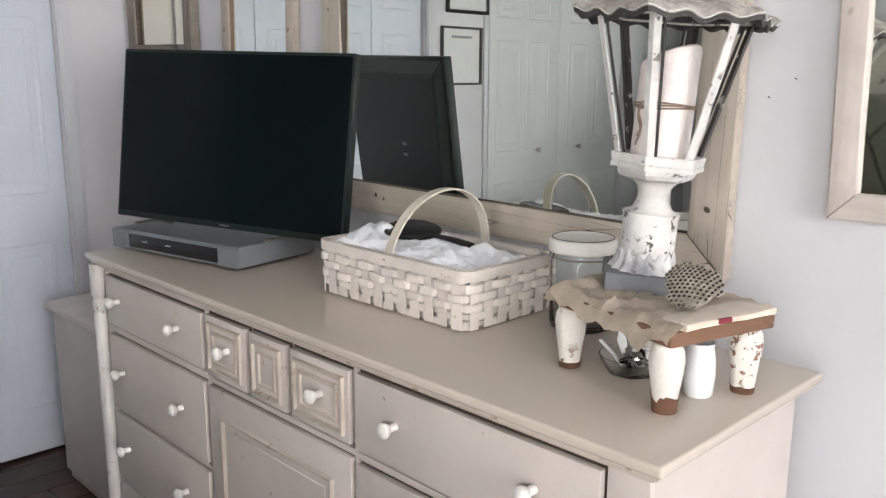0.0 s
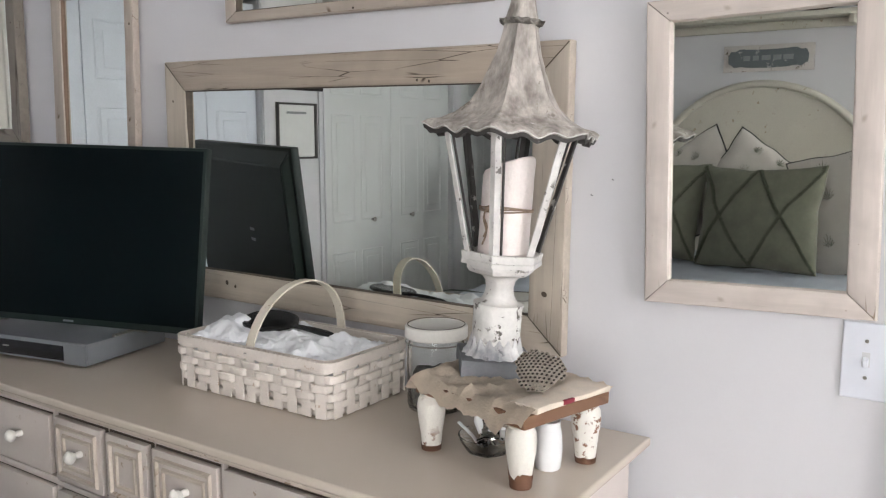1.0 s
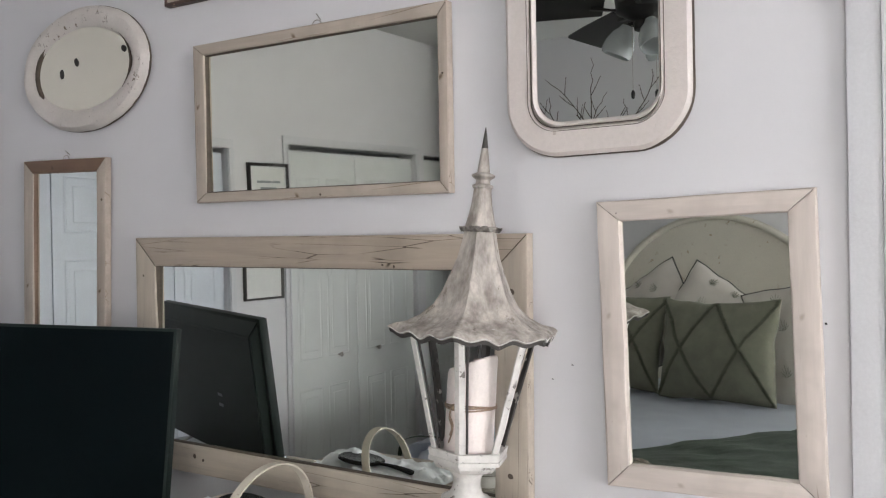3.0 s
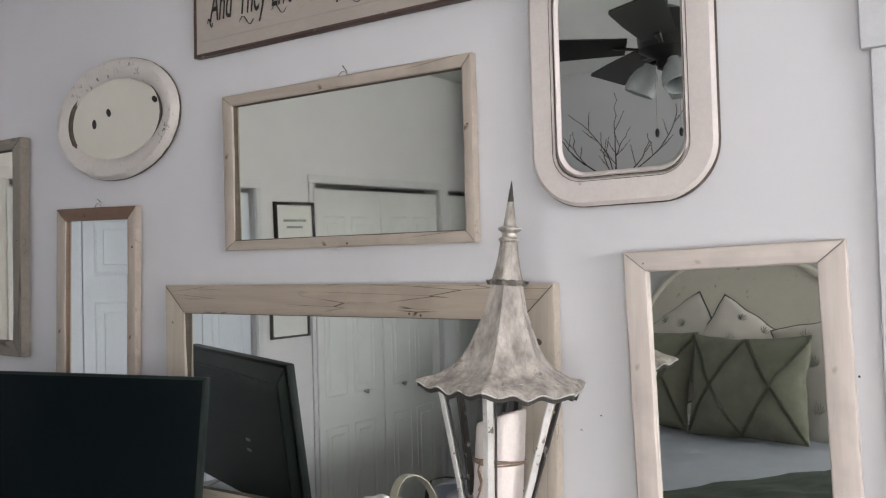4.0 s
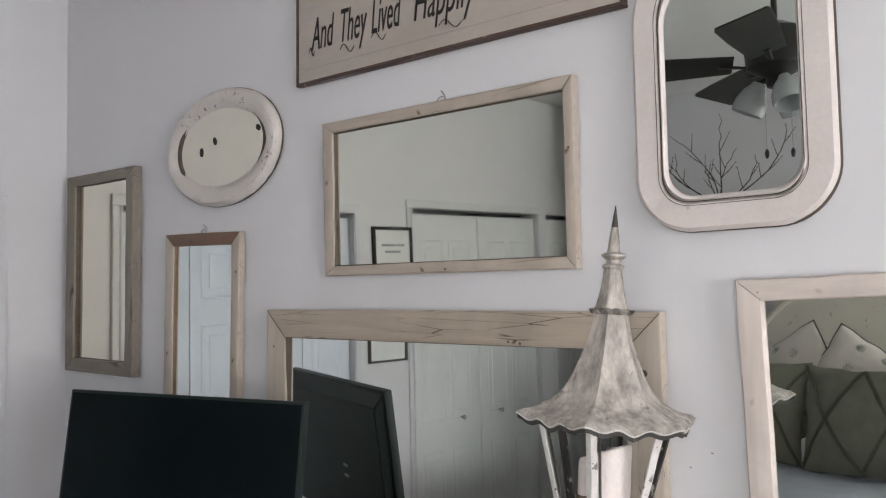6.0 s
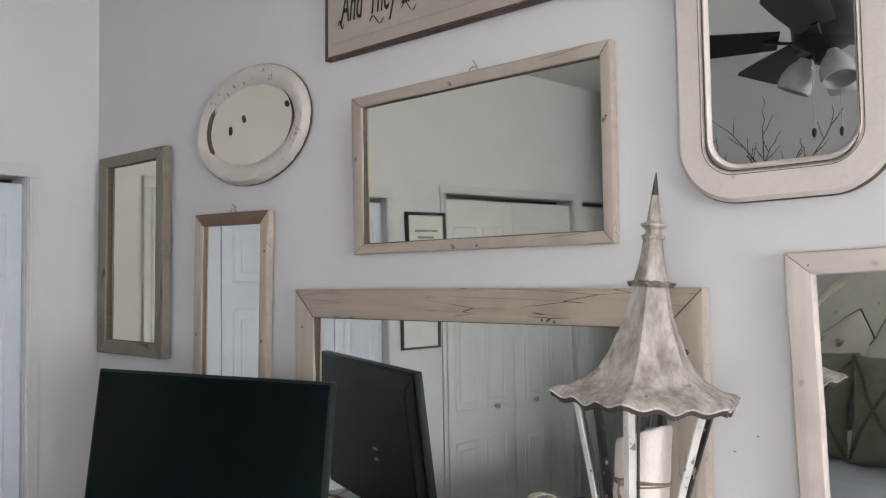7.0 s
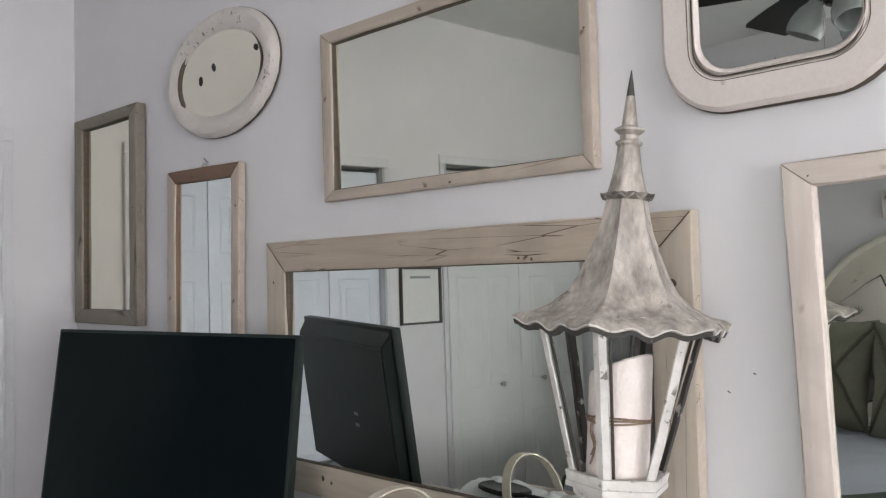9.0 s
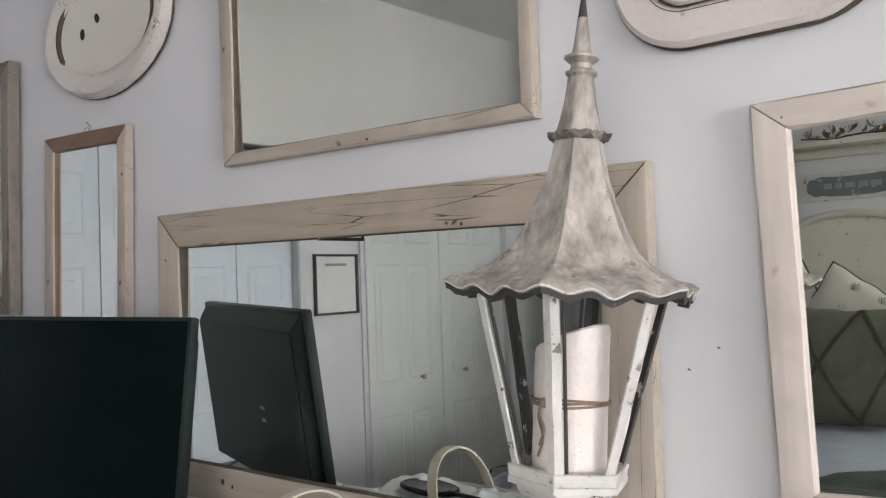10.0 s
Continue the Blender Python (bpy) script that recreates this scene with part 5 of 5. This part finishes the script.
# ---------------------------------------------------------------- the bed
BY0, BY1, BX0, BX1, BTOP = 0.40, 1.92, -1.82, 0.10, 0.80


def make_bed():
    b = thing("bed", Matrix(), "double bed with a tall arched cream headboard", "bed")
    yc, hw, base, rise = 1.18, 0.62, 1.108, 0.62
    top = [(yc + hw * math.cos(math.pi * i / 32), base + rise * math.sin(math.pi * i / 32)) for i in range(33)]
    poly = [(yc - 0.80, 0.0), (yc + 0.80, 0.0), (yc + 0.80, 1.04)] + top + [(yc - 0.80, 1.04)]
    bm = prism([(y, z) for y, z in poly], WALL_W + 0.02, WALL_W + 0.06)
    for v in bm.verts:
        v.co = Vector((v.co.y, v.co.x, v.co.z))
    part("headboard", bm, HEADBOARD, b, "smooth cream arched headboard", smooth=False)
    rim = tube([(WALL_W + 0.062, y, z) for y, z in [(yc + 0.78, 1.03)] + [(yc + (hw - 0.02) * math.cos(math.pi * i / 32), base + (rise - 0.02) * math.sin(math.pi * i / 32)) for i in range(33)] + [(yc - 0.78, 1.03)]], 0.018, 10)
    part("headboard_rim", rim, HEADBOARD, b)
    for y in (BY0 + 0.03, BY1 - 0.03):
        part("side_rail", boxm(BX0 - 0.04, BX1 - 0.04, y - 0.02, y + 0.02, 0.22, 0.40, bevel=0.006), HEADBOARD, b)
        for x in (BX1 - 0.08, BX0 + 0.08):
            part("leg", boxm(x - 0.03, x + 0.03, y - 0.03, y + 0.03, 0.0, 0.24, bevel=0.006), HEADBOARD, b)
    part("mattress", boxm(BX0, BX1 - 0.02, BY0 + 0.02, BY1 - 0.02, 0.30, BTOP - 0.04, bevel=0.05, seg=4), SHEET, b)
    return b


make_bed()


def soft_sheet(name, x0, x1, y0, y1, z, drop, mat, label, category, amp=0.012, seed=1.0, nx=70, ny=60, skew=0.0):
    """Bedding that lies on the bed and hangs over its sides."""
    t = thing(name, Matrix(), label, category)
    bm = bmesh.new()
    g = []
    for i in range(nx + 1):
        row = []
        for j in range(ny + 1):
            x = x0 + (x1 - x0) * i / nx
            v = j / ny * (y1 - y0 + 2 * drop) - drop
            x = min(x + skew * max(0, min(v, y1 - y0)) * (1 - i / nx), x1 - 0.02 * (1 - i / nx))
            over = max(0, -v, v - (y1 - y0))
            y = y0 + min(max(v, 0), y1 - y0) + (0.02 if v > y1 - y0 else -0.02 if v < 0 else 0) * min(1, over * 20)
            f = noise.fractal(Vector((x * 5, v * 5, seed)), 0.7, 2, 4)
            zz = z + amp * f + amp * 1.2 * abs(noise.noise(Vector((x * 3, v * 9, seed)))) - over - 0.02 * max(0, 1 - min(v, y1 - y0 - v) * 12 if over == 0 else 1)
            if over > 0:
                y += 0.02 * noise.noise(Vector((x * 12, v * 3, seed)))
            row.append(bm.verts.new((x, y, zz)))
        g.append(row)
    for i in range(nx):
        for j in range(ny):
            bm.faces.new((g[i][j], g[i + 1][j], g[i + 1][j + 1], g[i][j + 1]))
    bmesh.ops.solidify(bm, geom=bm.faces[:], thickness=0.012)
    part("fabric", bm, mat, t)
    return t


soft_sheet("duvet", BX0 + 0.05, BX1, BY0, BY1, BTOP, 0.34, SHEET, "white rumpled bed cover on the bed", "bed cover")
soft_sheet("throw_blanket", -0.94, BX1 + 0.012, BY0 - 0.012, BY1 + 0.012, BTOP + 0.024, 0.28, THROW, "dark green throw laid across the foot of the bed", "blanket", 0.012, 1.0, skew=1.32)


def pillow_surface(u, v, w, h, t, seed=0.0):
    """A point of the pillow's front: u across, v up, both -1 to 1; edges sag between drawn-out corners."""
    k = max(0.0, (1 - u * u) * (1 - v * v)) ** 0.46
    sag = 0.10 + 0.05 * noise.noise(Vector((seed, 1.3, 0)))
    top = 1 - sag * (1 - abs(u) ** 1.7) * max(0, v) ** 3 - 0.05 * (1 - abs(u) ** 1.5) * max(0, -v) ** 3
    side = 1 - 0.085 * (1 - abs(v) ** 1.6) * abs(u) ** 3
    belly = 1 - 0.16 * v
    crease = 0.10 * noise.noise(Vector((u * 2.2, v * 2.2, seed * 3.7))) + 0.05 * noise.noise(Vector((u * 6 + v * 2, v * 4, seed)))
    pull = 0.030 * (abs(u) * abs(v)) ** 1.5 * math.sin(9 * (u - v) + seed)
    x = u * w / 2 * side + 0.010 * noise.noise(Vector((v * 2.5, seed, 4))) * abs(u)
    return Vector((x, -t / 2 * (k * (belly + crease) + pull * min(1, k * 3)), v * h / 2 * top + 0.012 * noise.noise(Vector((u * 2.5, seed, 8))) * abs(v)))


def make_pillow(name, m, w, h, t, mat, label, piping=None, cords=False, sprigs=0, seed=0.0):
    p = thing(name, m, label, "pillow", "pillows on the bed")
    bm = bmesh.new()
    n = 36
    for sgn in (1, -1):
        g = []
        for i in range(n + 1):
            row = []
            for j in range(n + 1):
                u, v = math.sin((i / n - 0.5) * math.pi), math.sin((j / n - 0.5) * math.pi)
                q = pillow_surface(u, v, w, h, t, seed)
                q.y *= sgn
                row.append(bm.verts.new(q))
            g.append(row)
        for i in range(n):
            for j in range(n):
                bm.faces.new((g[i][j], g[i + 1][j], g[i + 1][j + 1], g[i][j + 1]))
    bmesh.ops.remove_doubles(bm, verts=bm.verts[:], dist=0.0005)
    part("cushion", bm, mat, p)
    if piping:
        e = [i / 20 * 2 - 1 for i in range(20)]
        loop = [(u, -1) for u in e] + [(1, v) for v in e] + [(-u, 1) for u in e] + [(-1, -v) for v in e]
        part("piping", tube([pillow_surface(u, v, w, h, t, seed) for u, v in loop], 0.0055, 8, closed=True), piping, p, "dark corded edge")
    if cords:
        for k, (c, sl) in enumerate(((-0.5, 1), (-0.5, -1), (0.5, 1), (0.5, -1))):
            bm = bmesh.new()
            pts = []
            for i in range(61):
                q = i / 60 * 2 - 1
                u, v = c + sl * q * 0.5 + 0.02 * math.sin(q * 4 + k), q * 0.96
                a = pillow_surface(max(-0.97, min(0.97, u)), v, w, h, t, seed) + Vector((0, -0.002, 0))
                pts.append(a)
                # frayed tufts along the cord
                for side in (-1, 1):
                    f = Vector((side * 0.009, -0.005, 0.006 * noise.noise(Vector((i * 0.9, side, k)))))
                    tube([a, a + f * 0.6, a + f * 1.35 + Vector((0, 0.003, 0.004 * noise.noise(Vector((i * 1.7, k, side)))))], [0.004, 0.0032, 0.001], 5, bm)
            tube(pts, 0.0055, 7, bm)
            part("fringe_cord", worn(bm, 0.002, 0, 120), GREEN_CORD, p, "tufted dark green cord in a lattice")
    for k in range(sprigs):
        cu, cv = ((-0.40, 0.42), (0.36, 0.18), (-0.05, -0.30), (0.50, -0.55), (0.42, 0.68), (-0.60, -0.25), (-0.1, 0.72))[k % 7]
        bm = bmesh.new()
        for b_ in range(7):
            a = radians(90 + (b_ - 3) * 20 + 10 * math.sin(seed + k))
            ln = 0.22 - 0.03 * abs(b_ - 3)
            pts = [pillow_surface(cu + ln * q * math.cos(a) * 0.9, cv + ln * q * math.sin(a), w, h, t, seed) + Vector((0, -0.0012, 0)) for q in (0.1, 0.5, 0.8, 1.0)]
            tube(pts, [0.0010, 0.0024, 0.0026, 0.0008], 5, bm, flat=0.3)
        part("printed_sprig", bm, SPRIG, p, "grey-green printed sprig")
    return p


def at_bed(x, y, z, lean, roll=0.0, yaw=0.0):
    """A pillow standing against the headboard: its front faces +x, leaning back."""
    return Matrix.Translation((x, y, z)) @ pose(0, 0, 0, 0, 0, 90 + yaw) @ pose(0, 0, 0, -lean, roll, 0)


make_pillow("green_pillow", at_bed(-1.235, 1.015, 1.050, 12, 1.5, 13), 0.60, 0.50, 0.20, GREEN_CLOTH, "square sage-green pillow with tufted lattice cords", None, True, 0, 1.0)
make_pillow("green_pillow", at_bed(-1.36, 1.575, 1.065, 14, -3, 4), 0.54, 0.50, 0.19, GREEN_CLOTH, "square sage-green pillow with tufted lattice cords", None, True, 0, 2.0)
make_pillow("floral_pillow", at_bed(-1.40, 0.600, 1.105, 12, 17, 6), 0.58, 0.60, 0.20, FLORAL, "oatmeal linen pillow with sprig print and dark piping", DARK_PIPING, False, 7, 3.0)
make_pillow("floral_pillow", at_bed(-1.50, 1.105, 1.150, 14, -32), 0.49, 0.49, 0.19, FLORAL, "oatmeal linen pillow slumped sideways, with sprig print and dark piping", DARK_PIPING, False, 7, 4.0)
make_pillow("floral_pillow", at_bed(-1.54, 1.415, 1.165, 14, 32), 0.49, 0.49, 0.19, FLORAL, "oatmeal linen pillow slumped sideways, with sprig print and dark piping", DARK_PIPING, False, 7, 5.0)


# ---------------------------------------------------------------- above the bed
def make_shelf():
    s = thing("wall_shelf", Matrix(), "long cream wooden shelf above the headboard", "shelf")
    part("board", boxm(WALL_W, WALL_W + 0.16, 0.55, 2.05, 2.03, 2.055, bevel=0.004), HEADBOARD, s)
    part("fascia", boxm(WALL_W + 0.001, WALL_W + 0.03, 0.60, 2.00, 1.985, 2.03, bevel=0.004), HEADBOARD, s)
    for y in (0.75, 1.85):
        part("bracket", boxm(WALL_W + 0.03, WALL_W + 0.13, y - 0.012, y + 0.012, 1.99, 2.03, bevel=0.004), HEADBOARD, s)
    return s


make_shelf()


def make_garland():
    g = thing("dried_garland", Matrix.Translation((WALL_W + 0.10, 0.0, 2.055)), "brown dried leaf garland lying along the shelf", "garland")
    random.seed(21)
    stem = [(0.0 + 0.012 * math.sin(k * 1.3), 0.72 + 0.64 * k / 16, 0.016 + 0.006 * math.sin(k * 0.9)) for k in range(17)]
    part("stem", tube(stem, 0.004, 7), TWIG, g)
    for k in range(64):
        c = Vector(stem[k // 4]) + Vector((random.uniform(-0.02, 0.035), random.uniform(-0.03, 0.03), random.uniform(-0.004, 0.030)))
        bm = bmesh.new()
        ln, wd, curl = random.uniform(0.026, 0.046), random.uniform(0.008, 0.014), random.uniform(0.2, 0.8)
        rows_ = [[bm.verts.new((sx * wd * math.sin(math.pi * (0.06 + 0.9 * q)) , ln * q, curl * ln * q * q + 0.3 * abs(sx) * wd)) for sx in (-1, 0, 1)] for q in (0.0, 0.25, 0.5, 0.75, 1.0)]
        for a, b in zip(rows_, rows_[1:]):
            for m in range(2):
                bm.faces.new((a[m], a[m + 1], b[m + 1], b[m]))
        bmesh.ops.solidify(bm, geom=bm.faces[:], thickness=0.0012)
        bm.transform(Matrix.Translation(c) @ pose(0, 0, 0, random.uniform(-20, 50), random.uniform(-40, 40), random.uniform(0, 360)))
        zmin = min(v.co.z for v in bm.verts)
        if zmin < 0.001:
            bm.transform(Matrix.Translation((0, 0, 0.001 - zmin)))
        part("leaf", bm, DRY_LEAF, g)
    return g


make_garland()


def make_plaque():
    p = thing("wall_plaque", Matrix.Translation((WALL_W + 0.002, 1.162, 1.845)) @ pose(0, 0, 0, 0, 0, 90), "slate-grey lettered plaque in a chippy white frame", "plaque")
    part("backing", worn(boxm(-0.232, 0.232, -0.016, 0.0, -0.070, 0.070, bevel=0.003), 0.002, 6, 40), FRAME_WHITE, p)
    o = [(0.205 * (1 if abs(math.cos(a)) ** 0.25 > 0.2 else 1) * math.copysign(abs(math.cos(a)) ** 0.35, math.cos(a)), 0.048 * math.copysign(abs(math.sin(a)) ** 0.6, math.sin(a)) + 0.004 * math.cos(10 * a)) for a in [2 * math.pi * i / 48 for i in range(48)]]
    part("slate_panel", prism(o, -0.021, -0.015), PLAQUE, p, "scalloped slate-grey panel", smooth=False)
    for x0, x1 in ((-0.13, -0.08), (-0.07, -0.03), (-0.015, 0.03), (0.045, 0.075), (0.09, 0.125)):
        part("letter_bar", boxm(x0, x1, -0.0225, -0.0205, -0.012, 0.014), SLATE_PALE, p)
    return p


make_plaque()


def make_twigs():
    v = thing("twig_vase", Matrix.Translation((WALL_W + 0.085, 1.85, 2.055)), "stoneware vase of bare brown twigs on the shelf", "vase")
    part("vase", lathe([(0.035, 0.0), (0.050, 0.03), (0.055, 0.07), (0.040, 0.11), (0.030, 0.13), (0.034, 0.145), (0.028, 0.145), (0.024, 0.12), (0.0008, 0.02)], 26), FRAME_WHITE, v)
    random.seed(11)
    # reach to the side, height, droop and number of side shoots of each twig
    for reach, rise, bow, shoots in ((0.36, 0.44, 0.10, 3), (0.24, 0.32, 0.09, 3), (0.27, 0.43, -0.07, 4), (-0.03, 0.52, 0.01, 2), (0.08, 0.30, 0.02, 2), (-0.12, 0.31, 0.05, 3), (-0.38, 0.41, -0.10, 4), (-0.22, 0.26, -0.05, 2)):
        n, bm, pts = 12, bmesh.new(), []
        for i in range(n + 1):
            q = i / n
            jit = 0.010 * q
            pts.append(Vector((0.02 + 0.05 * q + random.uniform(-jit, jit), reach * q ** 0.9 + bow * math.sin(math.pi * q) + random.uniform(-jit, jit), 0.08 + rise * q)))
        tube(pts, [0.0042 - 0.0026 * i / n for i in range(n + 1)], 6, bm)
        for k in range(shoots):
            i = 4 + int(k * 7 / shoots)
            side = 1 if (k % 2) == 0 else -1
            d = (pts[i + 1] - pts[i]).normalized()
            e = (d * 0.9 + Vector((0.1, side * 0.75, 0.15))).normalized()
            ln = random.uniform(0.05, 0.11)
            tip = [pts[i], pts[i] + e * ln * 0.5, pts[i] + e * ln + Vector((0, 0, 0.012))]
            tube(tip, [0.0024, 0.0020, 0.0012], 5, bm)
            for b_ in (0.4, 0.7, 1.0):
                c = tip[0].lerp(tip[2], b_)
                tube([c, c + Vector((0, 0.006 * side, 0.007))], [0.0028, 0.0010], 5, bm)
        part("twig", bm, TWIG, v, "bare budding twig")
    return v


make_twigs()


# ---------------------------------------------------------------- ceiling fan
def make_fan():
    f = thing("ceiling_fan", Matrix.Translation((-0.25, 1.03, 0)), "dark bronze ceiling fan with a frosted glass light", "ceiling fan")
    part("canopy", lathe([(0.065, CEIL), (0.062, CEIL - 0.03), (0.03, CEIL - 0.055), (0.012, CEIL - 0.06)], 28), FAN_DARK, f)
    part("downrod", tube([(0, 0, CEIL - 0.05), (0, 0, 2.60)], 0.011, 12), FAN_DARK, f)
    part("motor", lathe([(0.035, 2.62), (0.095, 2.59), (0.112, 2.54), (0.105, 2.455), (0.07, 2.435), (0.05, 2.425), (0.035, 2.415)], 32), FAN_DARK, f)
    for k in range(5):
        a = radians(72 * k + 64)
        rot = Matrix.Rotation(a, 4, "Z")
        bl = prism([(0.15, -0.062), (0.40, -0.082), (0.56, -0.088), (0.585, -0.080), (0.585, 0.080), (0.56, 0.088), (0.40, 0.082), (0.15, 0.062)], -0.003, 0.003, bevel=0.0015)
        for v in bl.verts:
            v.co = Vector((v.co.x, v.co.z, v.co.y))
        bl.transform(rot @ Matrix.Translation((0, 0, 2.475)) @ pose(0, 0, 0, -14, 0, 0))
        part("blade", bl, FAN_DARK, f, smooth=False)
        ar = tube([(0.08, 0, 2.46), (0.12, 0, 2.463), (0.20, 0, 2.473)], [0.012, 0.01, 0.016], 8, flat=0.5)
        ar.transform(rot)
        part("blade_iron", ar, FAN_DARK, f)
    part("light_hub", lathe([(0.034, 2.43), (0.040, 2.41), (0.036, 2.385), (0.012, 2.375)], 24), FAN_DARK, f)
    for k in range(3):
        a = radians(120 * k + 200)
        sh = lathe([(0.022, 0.0), (0.026, -0.012), (0.044, -0.035), (0.057, -0.070), (0.060, -0.100), (0.056, -0.118), (0.053, -0.118), (0.056, -0.098), (0.053, -0.070), (0.040, -0.036), (0.018, -0.012)], 28)
        sh.transform(Matrix.Rotation(a, 4, "Z") @ Matrix.Translation((0.062, 0, 2.405)) @ pose(0, 0, 0, 0, -24, 0))
        part("light_shade", sh, FROST, f, "frosted glass shade, unlit")
        arm = tube([(0.02, 0, 2.40), (0.045, 0, 2.412), (0.064, 0, 2.405)], 0.010, 8)
        arm.transform(Matrix.Rotation(a, 4, "Z"))
        part("lamp_arm", arm, FAN_DARK, f)
    for x, z in ((-0.035, 2.16), (0.035, 2.155)):
        part("pull_chain", tube([(x, x, 2.40), (x, x, z)], 0.0014, 6), METAL, f)
        part("chain_pull", lathe([(0.003, 0), (0.007, 0.008), (0.008, 0.024), (0.003, 0.034)], 10, at=(x, x, z - 0.034)), FAN_DARK, f)
    return f


make_fan()


# ---------------------------------------------------------------- pictures between the closets
def make_picture(name, x0, x1, z0, z1, w, mat, label, bars):
    p = thing(name, Matrix.Translation(((x0 + x1) / 2, WALL_N - 0.002, (z0 + z1) / 2)), label, "picture frame")
    W_, H_ = (x1 - x0) / 2, (z1 - z0) / 2
    o = [(-W_, -H_), (W_, -H_), (W_, H_), (-W_, H_)]
    part("frame", ring_sweep(o, [(0, 0.0), (0, -0.016), (w * 0.3, -0.02), (w, -0.016), (w, 0.0)]), mat, p, smooth=False)
    part("paper", boxm(-W_ + w - 0.002, W_ - w + 0.002, -0.006, -0.003, -H_ + w - 0.002, H_ - w + 0.002), PAPER, p)
    for k, (a, b, z) in enumerate(bars):
        part("text_bar", boxm(a * W_, b * W_, -0.0075, -0.0055, z * H_ - 0.006, z * H_ + 0.006), SLATE_PALE, p)
    return p


make_picture("upper_picture", -0.54, -0.24, 1.665, 1.965, 0.022, INK, "square black picture frame with lettered white print", ((-0.6, -0.2, 0.35), (-0.15, 0.55, 0.35), (-0.4, 0.4, 0.12)))
make_picture("lower_picture", -0.49, -0.205, 1.315, 1.600, 0.014, GREY_FRAME, "square dark grey picture frame with pale print", ((-0.5, 0.5, 0.65),))

for y, z, r in ((0.2215, 1.445, 0.6), (0.712, 1.320, 0.4), (0.670, 1.350, 0.4)):
    nail = thing("wall_nail", Matrix.Translation((WALL_E, y, z)), "small bare steel nail in the wall", "nail", "nails in the wall")
    part("shank", tube([(0.004, 0, 0), (-0.012 * r, 0.001, 0.003)], 0.0016 * r, 8), FAN_DARK, nail)
    part("head", tube([(-0.012 * r, 0.001, 0.003), (-0.0135 * r, 0.001, 0.0032)], 0.0032 * r, 10), FAN_DARK, nail)

# ---------------------------------------------------------------- floor boards
random.seed(3)
plank = link_mesh("plank", boxm(0, 1.19, -0.058, 0.058, -0.012, 0.0, bevel=0.0015, seg=1), FLOOR_WOOD)
plank.parent = floor
first = True
nrow = int((WALL_N + 0.6 - WALL_S) / 0.12)
for r in range(nrow):
    y = WALL_S + 0.06 + 0.12 * r
    x = WALL_W - random.uniform(0.0, 0.1)
    off = random.uniform(0.2, 1.0)
    xs = [x] + [x + off + 1.2 * k for k in range(4)]
    for k, xx in enumerate(xs[1:]):
        if xx + 1.19 > WALL_E + 0.70:
            continue
        o = plank if first else plank.copy()
        if not first:
            scene.collection.objects.link(o)
        first = False
        o.location = (xx, y, 0)
